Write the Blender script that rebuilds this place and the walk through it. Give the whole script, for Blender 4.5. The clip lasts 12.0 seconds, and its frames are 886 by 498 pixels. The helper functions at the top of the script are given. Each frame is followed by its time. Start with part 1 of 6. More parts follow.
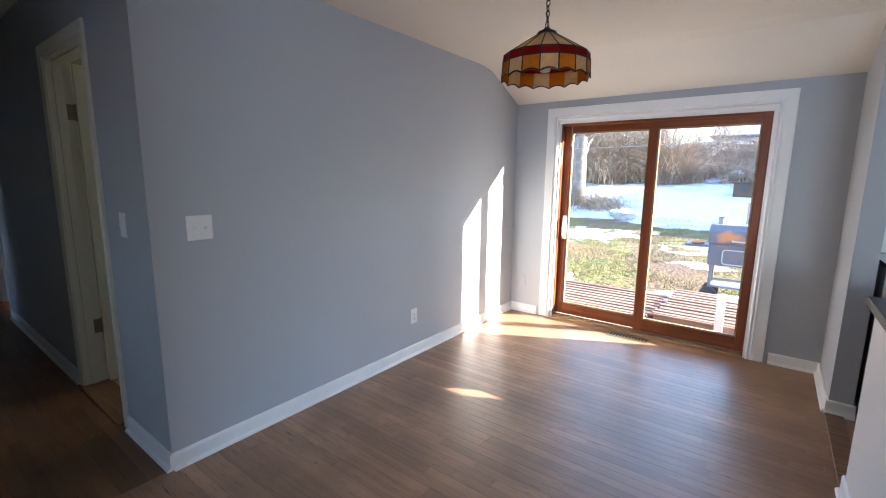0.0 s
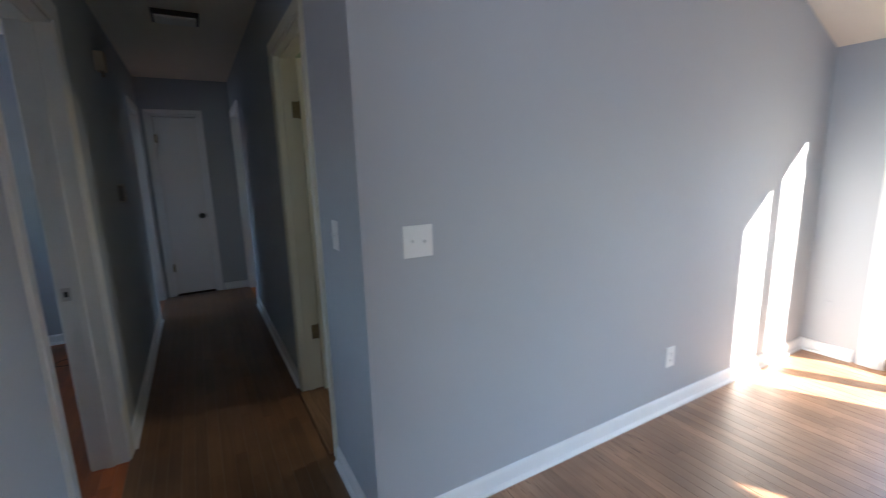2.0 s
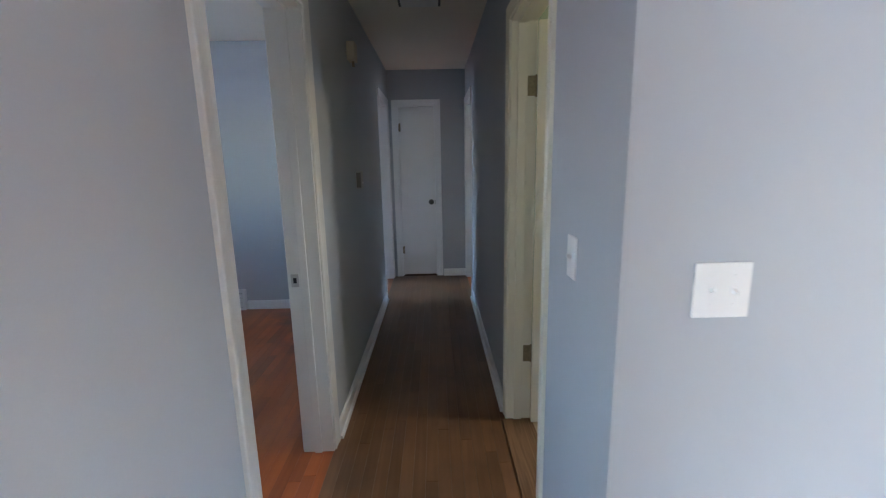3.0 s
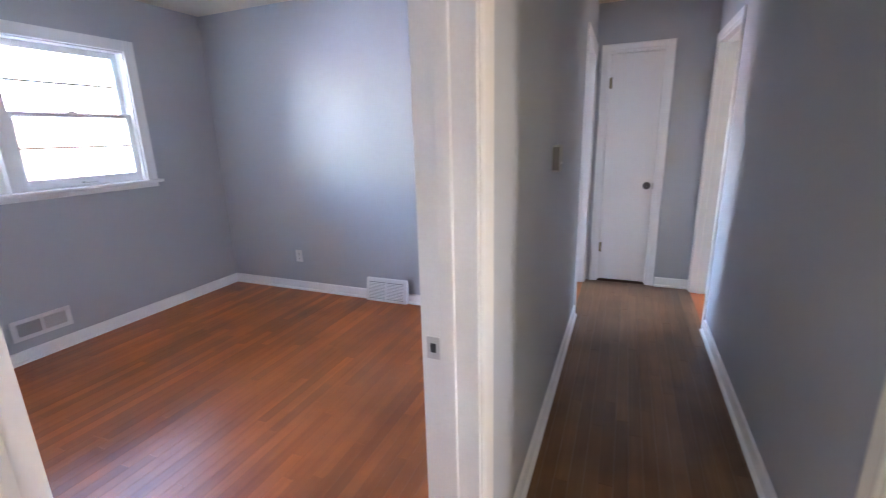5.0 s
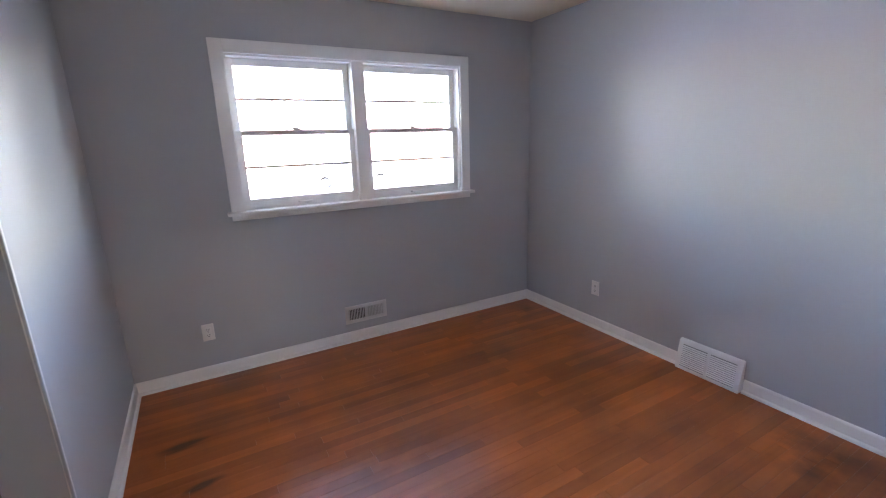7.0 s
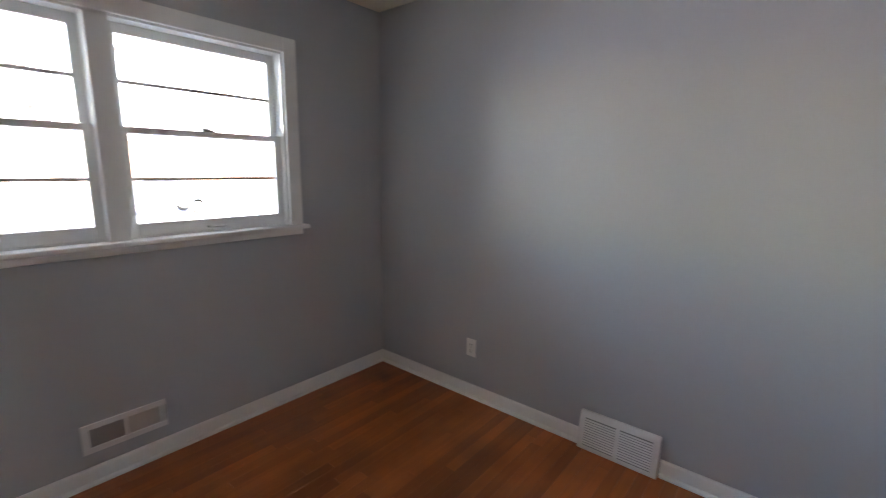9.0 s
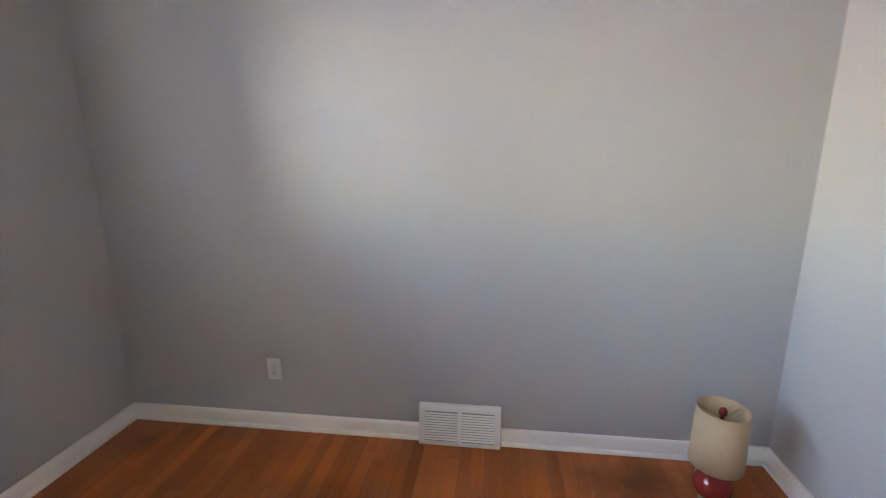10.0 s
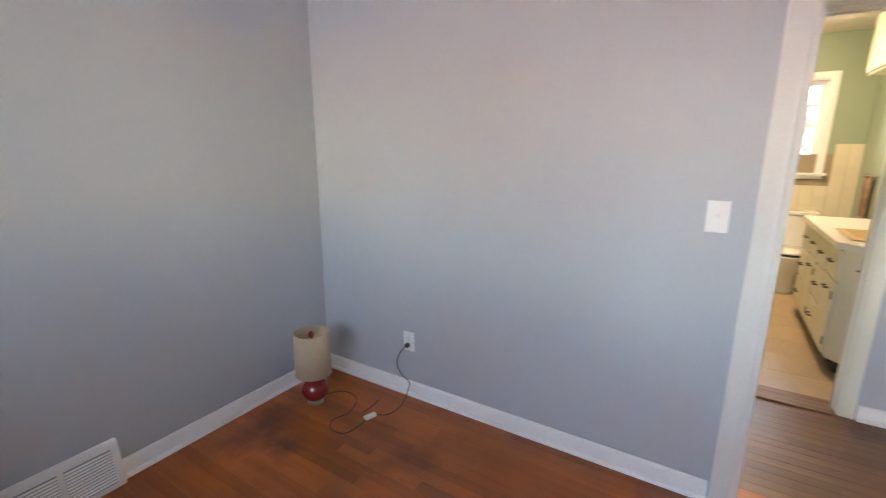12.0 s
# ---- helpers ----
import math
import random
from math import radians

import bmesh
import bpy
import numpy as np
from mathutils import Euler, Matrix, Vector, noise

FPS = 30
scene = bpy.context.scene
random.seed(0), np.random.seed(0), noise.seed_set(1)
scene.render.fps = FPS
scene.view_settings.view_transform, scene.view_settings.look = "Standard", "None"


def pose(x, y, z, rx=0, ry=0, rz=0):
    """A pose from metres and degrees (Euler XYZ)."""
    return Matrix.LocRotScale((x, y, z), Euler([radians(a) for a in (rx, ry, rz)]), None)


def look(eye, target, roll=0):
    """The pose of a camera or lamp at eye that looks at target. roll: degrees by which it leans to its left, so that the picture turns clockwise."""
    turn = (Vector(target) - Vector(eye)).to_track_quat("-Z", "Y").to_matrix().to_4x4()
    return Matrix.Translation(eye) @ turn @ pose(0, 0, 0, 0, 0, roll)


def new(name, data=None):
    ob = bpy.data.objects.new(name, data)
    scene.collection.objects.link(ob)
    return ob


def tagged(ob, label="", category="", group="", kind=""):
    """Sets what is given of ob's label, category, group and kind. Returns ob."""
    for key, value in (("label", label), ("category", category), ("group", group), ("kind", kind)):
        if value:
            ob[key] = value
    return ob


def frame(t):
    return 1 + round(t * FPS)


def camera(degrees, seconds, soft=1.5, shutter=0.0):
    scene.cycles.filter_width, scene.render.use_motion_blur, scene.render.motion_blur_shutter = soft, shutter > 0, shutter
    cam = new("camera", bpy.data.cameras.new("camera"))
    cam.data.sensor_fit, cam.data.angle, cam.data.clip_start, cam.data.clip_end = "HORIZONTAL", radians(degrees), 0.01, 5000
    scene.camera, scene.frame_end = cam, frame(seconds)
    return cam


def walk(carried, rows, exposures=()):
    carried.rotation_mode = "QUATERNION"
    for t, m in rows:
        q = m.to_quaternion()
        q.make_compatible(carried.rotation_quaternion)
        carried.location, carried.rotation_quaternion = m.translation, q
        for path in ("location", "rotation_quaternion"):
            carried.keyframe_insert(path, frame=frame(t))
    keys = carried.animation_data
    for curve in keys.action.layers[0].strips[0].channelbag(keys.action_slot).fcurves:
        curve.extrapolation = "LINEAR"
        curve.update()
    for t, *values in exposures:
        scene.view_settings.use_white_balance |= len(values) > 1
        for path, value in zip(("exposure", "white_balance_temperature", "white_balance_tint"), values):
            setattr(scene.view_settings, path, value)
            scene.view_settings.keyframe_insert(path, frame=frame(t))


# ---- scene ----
EXPOSURES = [(0.0, 3.92, 6500, 15), (1.5, 3.92, 6400, 13), (2.0, 4.3, 6400, 13), (2.5, 4.85, 6500, 13), (4.5, 7.0, 7000, 22), (5.2, 6.9, 7100, 27), (6.0, 6.6, 7300, 28), (6.5, 6.55, 7600, 29), (8.5, 5.72, 8700, 22), (9.2, 5.92, 9300, 23), (9.7, 6.35, 9500, 24), (10.2, 6.6, 9700, 25), (11.0, 6.45, 9600, 28), (12.0, 6.2, 9300, 25)]
cam = camera(90.8, 12.0, soft=1.1, shutter=0.25)
PATH = [
    (0, (-0.724, -2.124, 1.381), (0.851, -0.936, 1.05), 0.7),
    (0.5, (-0.63, -1.982, 1.389), (0.955, -0.812, 1.047), 1.0),
    (1, (-0.539, -1.857, 1.378), (0.962, -0.581, 1.034), 0.1),
    (1.5, (-0.481, -1.603, 1.361), (0.864, -0.165, 1.011), -0.8),
    (2, (-0.459, -1.374, 1.384), (0.499, 0.343, 1.015), -1.7),
    (2.5, (-0.364, -1.132, 1.401), (0.014, 0.795, 1.023), -1.6),
    (4.5, (-0.473, 0.014, 1.37), (-0.843, 1.923, 0.902), -0.8),
    (5, (-0.598, 0.179, 1.391), (-1.344, 1.965, 0.885), -1.6),
    (5.5, (-0.752, 0.317, 1.441), (-1.817, 1.927, 0.918), -2.1),
    (6, (-0.868, 0.373, 1.461), (-2.271, 1.7, 0.943), -3.8),
    (6.5, (-0.95, 0.481, 1.506), (-2.632, 1.432, 0.992), -2.3),
    (8.5, (-1.641, 1.121, 1.517), (-3.279, 2.229, 1.222), -1.1),
    (9, (-1.843, 1.185, 1.443), (-3.102, 2.697, 1.081), 0.8),
    (9.5, (-2.081, 1.25, 1.435), (-2.863, 3.044, 1.024), 0.6),
    (10, (-2.266, 1.428, 1.4), (-2.516, 3.362, 0.954), -0.5),
    (10.5, (-2.409, 1.519, 1.403), (-2.127, 3.44, 0.924), -0.9),
    (11, (-2.61, 1.538, 1.378), (-1.655, 3.234, 0.915), -2.1),
    (11.5, (-2.712, 1.433, 1.38), (-1.394, 2.853, 0.887), -0.6),
    (12, (-2.878, 1.303, 1.38), (-1.221, 2.328, 0.931), 0.2),
]
walk(cam, [(t, look(eye, target, roll)) for t, eye, target, roll in PATH], exposures=EXPOSURES)

# ---- world and sun ----
SUN_DIR = Vector((0.52, -1.0, 0.44)).normalized()      # towards the sun
world = bpy.data.worlds.new("world")
scene.world = world
world.use_nodes = True
wn = world.node_tree.nodes
sky = wn.new("ShaderNodeTexSky")
sky.sky_type = "NISHITA"
sky.sun_disc = False
sky.sun_elevation = math.asin(SUN_DIR.z)
sky.sun_rotation = math.atan2(SUN_DIR.x, SUN_DIR.y)
sky.air_density, sky.dust_density, sky.ozone_density = 1.0, 0.5, 2.5
wn["Background"].inputs["Strength"].default_value = 0.15
world.node_tree.links.new(sky.outputs["Color"], wn["Background"].inputs["Color"])
sun = new("sun", bpy.data.lights.new("sun", "SUN"))
sun.data.energy, sun.data.angle, sun.data.color = 3.3, radians(0.5), (1.0, 0.92, 0.80)
sun.matrix_world = look((0, 0, 30), Vector((0, 0, 30)) - SUN_DIR)


def window_light(name, eye, target, width, height, watts):
    """Sky light entering by a window opening."""
    a = new(name, bpy.data.lights.new(name, "AREA"))
    a.data.shape, a.data.size, a.data.size_y, a.data.energy, a.data.color = "RECTANGLE", width, height, watts, (0.58, 0.79, 1.0)
    a.matrix_world = look(eye, target)


window_light("living_window_sky", (-4.22, -4.0, 1.3), (0.0, -4.0, 1.2), 2.0, 1.5, 5.0)

# ---- helpers of this scene ----
rng = random.Random(7)


def material(name, color, rough=0.6, var=0.08, scale=6.0, fine=60.0, bump=0.0, metal=0.0, spec=0.5, second=None, amount=0.35, per_object=0.0, coat=0.0):
    """A surface with blotches at one scale and grain at a finer one; second: a stain colour."""
    m = bpy.data.materials.new(name)
    m.use_nodes = True
    n, l = m.node_tree.nodes, m.node_tree.links
    b = n["Principled BSDF"]
    b.inputs["Roughness"].default_value = rough
    b.inputs["Metallic"].default_value = metal
    b.inputs["Specular IOR Level"].default_value = spec
    b.inputs["Coat Weight"].default_value = coat
    tc = n.new("ShaderNodeTexCoord")
    big = n.new("ShaderNodeTexNoise")
    big.inputs["Scale"].default_value, big.inputs["Detail"].default_value = scale, 4
    small = n.new("ShaderNodeTexNoise")
    small.inputs["Scale"].default_value, small.inputs["Detail"].default_value = fine, 3
    l.new(tc.outputs["Object"], big.inputs["Vector"])
    l.new(tc.outputs["Object"], small.inputs["Vector"])
    add = n.new("ShaderNodeMath")
    add.operation = "ADD"
    l.new(big.outputs["Fac"], add.inputs[0])
    l.new(small.outputs["Fac"], add.inputs[1])
    mr = n.new("ShaderNodeMapRange")
    mr.inputs["From Min"].default_value, mr.inputs["From Max"].default_value = 0.7, 1.3
    mr.inputs["To Min"].default_value, mr.inputs["To Max"].default_value = 1 - var, 1 + var
    l.new(add.outputs[0], mr.inputs["Value"])
    last = mr.outputs["Result"]
    if per_object:
        oi = n.new("ShaderNodeObjectInfo")
        r2 = n.new("ShaderNodeMapRange")
        r2.inputs["To Min"].default_value, r2.inputs["To Max"].default_value = 1 - per_object, 1 + per_object
        l.new(oi.outputs["Random"], r2.inputs["Value"])
        mu = n.new("ShaderNodeMath")
        mu.operation = "MULTIPLY"
        l.new(last, mu.inputs[0])
        l.new(r2.outputs["Result"], mu.inputs[1])
        last = mu.outputs[0]
    base = n.new("ShaderNodeMix")
    base.data_type = "RGBA"
    base.inputs[6].default_value = (*color, 1)
    base.inputs[7].default_value = (*(second or color), 1)
    ramp = n.new("ShaderNodeMapRange")
    ramp.inputs["From Min"].default_value, ramp.inputs["From Max"].default_value = 0.5, 0.72
    ramp.inputs["To Max"].default_value = amount
    stain = n.new("ShaderNodeTexNoise")
    stain.inputs["Scale"].default_value, stain.inputs["Detail"].default_value = scale * 0.6, 6
    l.new(tc.outputs["Object"], stain.inputs["Vector"])
    l.new(stain.outputs["Fac"], ramp.inputs["Value"])
    l.new(ramp.outputs["Result"], base.inputs[0])
    vm = n.new("ShaderNodeVectorMath")
    vm.operation = "SCALE"
    l.new(base.outputs[2], vm.inputs[0])
    l.new(last, vm.inputs["Scale"])
    l.new(vm.outputs[0], b.inputs["Base Color"])
    if bump:
        bp = n.new("ShaderNodeBump")
        bp.inputs["Strength"].default_value, bp.inputs["Distance"].default_value = bump, 0.002
        l.new(small.outputs["Fac"], bp.inputs["Height"])
        l.new(bp.outputs["Normal"], b.inputs["Normal"])
    return m


def wood(name, light, dark, rough=0.35, along="Y", per_object=0.25, grain=1.0, coat=0.0, spec=0.5, world_scale=True, worn=0.0, stains=(), scratch=0.0, patches=1.7, blotches=()):
    """Oak strips: long grain along one axis, tint by piece."""
    m = bpy.data.materials.new(name)
    m.use_nodes = True
    n, l = m.node_tree.nodes, m.node_tree.links
    b = n["Principled BSDF"]
    b.inputs["Specular IOR Level"].default_value = spec
    b.inputs["Coat Weight"].default_value, b.inputs["Coat Roughness"].default_value = coat, 0.25
    tc = n.new("ShaderNodeTexCoord")
    ge = n.new("ShaderNodeNewGeometry")
    oi = n.new("ShaderNodeObjectInfo")
    mp = n.new("ShaderNodeMapping")
    s = {"X": (1.2, 40, 40), "Y": (45, 2.2, 45), "Z": (40, 40, 1.2)}[along]
    mp.inputs["Scale"].default_value = tuple(v * grain for v in s)
    off = n.new("ShaderNodeVectorMath")
    off.operation = "SCALE"
    off.inputs[0].default_value = (31, 17, 23)
    l.new(oi.outputs["Random"], off.inputs["Scale"])
    l.new(off.outputs[0], mp.inputs["Location"])
    l.new(ge.outputs["Position"], mp.inputs["Vector"])
    gr = n.new("ShaderNodeTexNoise")
    gr.inputs["Scale"].default_value, gr.inputs["Detail"].default_value, gr.inputs["Distortion"].default_value = 1.0, 7, 1.1
    l.new(mp.outputs[0], gr.inputs["Vector"])
    wear = n.new("ShaderNodeTexNoise")
    wear.inputs["Scale"].default_value, wear.inputs["Detail"].default_value = patches, 5
    l.new(ge.outputs["Position"], wear.inputs["Vector"])
    mixc = n.new("ShaderNodeMix")
    mixc.data_type = "RGBA"
    mixc.inputs[6].default_value, mixc.inputs[7].default_value = (*dark, 1), (*light, 1)
    mr = n.new("ShaderNodeMapRange")
    mr.inputs["From Min"].default_value, mr.inputs["From Max"].default_value = 0.36, 0.6
    l.new(gr.outputs["Fac"], mr.inputs["Value"])
    l.new(mr.outputs["Result"], mixc.inputs[0])
    r2 = n.new("ShaderNodeMapRange")
    r2.inputs["To Min"].default_value, r2.inputs["To Max"].default_value = 1 - per_object, 1 + per_object
    l.new(oi.outputs["Random"], r2.inputs["Value"])
    w2 = n.new("ShaderNodeMapRange")
    w2.inputs["From Min"].default_value, w2.inputs["From Max"].default_value = 0.35, 0.65
    w2.inputs["To Min"].default_value, w2.inputs["To Max"].default_value = 0.85 - worn, 1.12
    l.new(wear.outputs["Fac"], w2.inputs["Value"])
    mu = n.new("ShaderNodeMath")
    mu.operation = "MULTIPLY"
    l.new(r2.outputs["Result"], mu.inputs[0])
    l.new(w2.outputs["Result"], mu.inputs[1])
    vm = n.new("ShaderNodeVectorMath")
    vm.operation = "SCALE"
    l.new(mixc.outputs[2], vm.inputs[0])
    l.new(mu.outputs[0], vm.inputs["Scale"])
    last = vm.outputs[0]
    if scratch:
        ms = n.new("ShaderNodeMapping")
        ms.inputs["Scale"].default_value, ms.inputs["Rotation"].default_value = (150, 9, 1), (0, 0, 0.12)
        l.new(ge.outputs["Position"], ms.inputs["Vector"])
        ns = n.new("ShaderNodeTexNoise")
        ns.inputs["Scale"].default_value, ns.inputs["Detail"].default_value = 1.0, 3
        l.new(ms.outputs[0], ns.inputs["Vector"])
        sr = n.new("ShaderNodeMapRange")
        sr.inputs["From Min"].default_value, sr.inputs["From Max"].default_value = 0.60, 0.70
        sr.inputs["To Max"].default_value = scratch
        l.new(ns.outputs["Fac"], sr.inputs["Value"])
        wm = n.new("ShaderNodeMath")
        wm.operation = "MULTIPLY"
        l.new(sr.outputs["Result"], wm.inputs[0])
        w3 = n.new("ShaderNodeMapRange")
        w3.inputs["From Min"].default_value, w3.inputs["From Max"].default_value = 0.42, 0.62
        l.new(wear.outputs["Fac"], w3.inputs["Value"])
        l.new(w3.outputs["Result"], wm.inputs[1])
        mk = n.new("ShaderNodeMix")
        mk.data_type = "RGBA"
        l.new(wm.outputs[0], mk.inputs[0])
        l.new(last, mk.inputs[6])
        mk.inputs[7].default_value = (dark[0] * 0.25, dark[1] * 0.22, dark[2] * 0.2, 1)
        last = mk.outputs[2]
    for sx, sy, ax, ay, turn in stains:
        m2 = n.new("ShaderNodeMapping")
        m2.vector_type = "TEXTURE"
        m2.inputs["Location"].default_value, m2.inputs["Rotation"].default_value, m2.inputs["Scale"].default_value = (sx, sy, 0), (0, 0, radians(turn)), (ax, ay, 1)
        l.new(ge.outputs["Position"], m2.inputs["Vector"])
        ln = n.new("ShaderNodeVectorMath")
        ln.operation = "LENGTH"
        l.new(m2.outputs[0], ln.inputs[0])
        wob = n.new("ShaderNodeMath")
        wob.operation = "MULTIPLY_ADD"
        l.new(gr.outputs["Fac"], wob.inputs[0])
        wob.inputs[1].default_value = 1.2
        l.new(ln.outputs["Value"], wob.inputs[2])
        sm = n.new("ShaderNodeMapRange")
        sm.inputs["From Min"].default_value, sm.inputs["From Max"].default_value = 1.0, 1.7
        sm.inputs["To Min"].default_value, sm.inputs["To Max"].default_value = 0.8, 0.0
        l.new(wob.outputs[0], sm.inputs["Value"])
        mk = n.new("ShaderNodeMix")
        mk.data_type = "RGBA"
        l.new(sm.outputs["Result"], mk.inputs[0])
        l.new(last, mk.inputs[6])
        mk.inputs[7].default_value = (0.025, 0.012, 0.008, 1)
        last = mk.outputs[2]
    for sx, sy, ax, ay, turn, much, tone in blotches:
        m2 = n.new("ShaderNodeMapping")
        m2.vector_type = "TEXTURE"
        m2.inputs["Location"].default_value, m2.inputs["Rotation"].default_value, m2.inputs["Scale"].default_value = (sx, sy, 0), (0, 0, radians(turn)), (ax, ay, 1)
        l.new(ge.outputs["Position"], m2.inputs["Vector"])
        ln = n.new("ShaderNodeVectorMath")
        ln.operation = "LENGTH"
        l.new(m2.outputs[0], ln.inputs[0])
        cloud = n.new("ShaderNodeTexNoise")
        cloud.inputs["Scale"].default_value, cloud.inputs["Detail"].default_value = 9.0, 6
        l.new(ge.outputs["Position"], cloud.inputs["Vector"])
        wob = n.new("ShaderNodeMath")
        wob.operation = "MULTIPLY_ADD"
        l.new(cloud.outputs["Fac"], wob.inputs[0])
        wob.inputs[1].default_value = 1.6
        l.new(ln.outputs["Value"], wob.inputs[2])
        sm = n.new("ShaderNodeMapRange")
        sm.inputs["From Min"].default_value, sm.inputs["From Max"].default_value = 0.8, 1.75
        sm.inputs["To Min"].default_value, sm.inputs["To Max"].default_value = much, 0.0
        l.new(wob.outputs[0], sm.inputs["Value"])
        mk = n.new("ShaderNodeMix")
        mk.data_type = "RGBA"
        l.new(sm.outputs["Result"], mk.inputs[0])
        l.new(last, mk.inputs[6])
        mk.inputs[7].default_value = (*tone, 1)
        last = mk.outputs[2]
    l.new(last, b.inputs["Base Color"])
    rr = n.new("ShaderNodeMapRange")
    rr.inputs["To Min"].default_value, rr.inputs["To Max"].default_value = rough - 0.03, rough + 0.07
    l.new(wear.outputs["Fac"], rr.inputs["Value"])
    l.new(rr.outputs["Result"], b.inputs["Roughness"])
    bp = n.new("ShaderNodeBump")
    bp.inputs["Strength"].default_value, bp.inputs["Distance"].default_value = 0.25, 0.0012
    l.new(gr.outputs["Fac"], bp.inputs["Height"])
    l.new(bp.outputs["Normal"], b.inputs["Normal"])
    return m


def clear_glass(name):
    """Thin window glass: mostly transparent, glossy by Fresnel."""
    m = bpy.data.materials.new(name)
    m.use_nodes = True
    n, l = m.node_tree.nodes, m.node_tree.links
    n.remove(n["Principled BSDF"])
    tr, gl, mx, fr = n.new("ShaderNodeBsdfTransparent"), n.new("ShaderNodeBsdfGlossy"), n.new("ShaderNodeMixShader"), n.new("ShaderNodeFresnel")
    tr.inputs["Color"].default_value = (0.96, 0.97, 0.96, 1)
    gl.inputs["Roughness"].default_value = 0.02
    fr.inputs["IOR"].default_value = 1.45
    l.new(fr.outputs[0], mx.inputs[0])
    l.new(tr.outputs[0], mx.inputs[1])
    l.new(gl.outputs[0], mx.inputs[2])
    l.new(mx.outputs[0], n["Material Output"].inputs["Surface"])
    return m


def box(bm, x0, x1, y0, y1, z0, z1, bevel=0.0, seg=2):
    r = bmesh.ops.create_cube(bm, size=1.0)
    vs = r["verts"]
    for v in vs:
        v.co = ((x0 + x1) / 2 + v.co.x * (x1 - x0), (y0 + y1) / 2 + v.co.y * (y1 - y0), (z0 + z1) / 2 + v.co.z * (z1 - z0))
    if bevel:
        es = list({e for v in vs for e in v.link_edges})
        bmesh.ops.bevel(bm, geom=es, offset=bevel, segments=seg, affect="EDGES", profile=0.6)
    return bm


def lathe(bm, profile, steps=32, centre=(0, 0, 0), close=False):
    """Turns (radius, height) pairs round the z axis."""
    rings = []
    for r, z in profile:
        rings.append([bm.verts.new((centre[0] + r * math.cos(2 * math.pi * i / steps), centre[1] + r * math.sin(2 * math.pi * i / steps), centre[2] + z)) for i in range(steps)])
    for a, b in zip(rings, rings[1:]):
        for i in range(steps):
            bm.faces.new((a[i], a[(i + 1) % steps], b[(i + 1) % steps], b[i]))
    if close:
        bm.faces.new(rings[0][::-1])
        bm.faces.new(rings[-1])
    return bm


def tube(bm, points, radius, sides=8):
    """A round bar along a line of points."""
    pts = [Vector(p) for p in points]
    rings = []
    for i, p in enumerate(pts):
        d = (pts[min(i + 1, len(pts) - 1)] - pts[max(i - 1, 0)]).normalized()
        u = d.cross(Vector((0.13, 0.21, 0.97)))
        if u.length < 0.05:
            u = d.cross(Vector((1, 0, 0)))
        u.normalize()
        w = d.cross(u)
        r = radius(i / (len(pts) - 1)) if callable(radius) else radius
        rings.append([bm.verts.new(p + r * (u * math.cos(2 * math.pi * k / sides) + w * math.sin(2 * math.pi * k / sides))) for k in range(sides)])
    for a, b in zip(rings, rings[1:]):
        for k in range(sides):
            bm.faces.new((a[k], a[(k + 1) % sides], b[(k + 1) % sides], b[k]))
    bm.faces.new(rings[0][::-1])
    bm.faces.new(rings[-1])
    return bm


def origin(ob):
    p = Vector((0, 0, 0))
    while ob:
        p += ob.location
        ob = ob.parent
    return p


def shape(name, bm, mat, at=(0, 0, 0), smooth=False):
    me = bpy.data.meshes.new(name)
    bmesh.ops.recalc_face_normals(bm, faces=bm.faces)
    bm.transform(Matrix.Translation(-Vector(at)))
    bm.to_mesh(me)
    bm.free()
    if mat:
        me.materials.append(mat)
    if smooth:
        for p in me.polygons:
            p.use_smooth = True
    return me


def part(name, bm, mat, parent, label="", smooth=False, at=None):
    """One mesh in world metres, hung under a thing or a part."""
    base = origin(parent)
    at = Vector(at) if at else base
    ob = new(name, shape(name, bm, mat, at, smooth))
    ob.parent = parent
    ob.location = at - base
    if label:
        ob["label"] = label
    return ob


def thing(name, at, label, category, group="", kind=""):
    ob = new(name)
    ob.empty_display_size = 0.1
    ob.location = at
    return tagged(ob, label, category, group, kind)


def solid(name, bm, mat, label, category, at=(0, 0, 0), group="", kind="", smooth=False):
    ob = new(name, shape(name, bm, mat, at, smooth))
    ob.location = at
    return tagged(ob, label, category, group, kind)


# ---- materials ----
paint_wall = material("grey_wall_paint", (0.445, 0.466, 0.492), 0.5, 0.015, 2.0, 300, 0.05, spec=0.3)
paint_ceiling = material("ceiling_paint", (0.82, 0.76, 0.66), 0.75, 0.02, 2.0, 200, 0.08)
paint_trim = material("white_trim_paint", (0.84, 0.84, 0.83), 0.32, 0.02, 5.0, 150, 0.04)
paint_cream = material("cream_door_paint", (0.78, 0.75, 0.62), 0.35, 0.02, 3.0, 120, 0.03)
paint_jamb = material("warm_white_jamb_paint", (0.70, 0.685, 0.645), 0.36, 0.03, 4.0, 120, 0.04)
paint_door = material("white_door_paint", (0.80, 0.79, 0.77), 0.38, 0.02, 3.0, 120, 0.03)
plate_white = material("white_plastic_plate", (0.82, 0.81, 0.79), 0.28, 0.01)
slot_dark = material("dark_slot", (0.02, 0.02, 0.02), 0.6, 0.05)
metal_enamel = material("white_enamelled_metal", (0.76, 0.76, 0.75), 0.35, 0.02)
steel = material("brushed_steel", (0.52, 0.50, 0.47), 0.35, 0.06, metal=1.0)
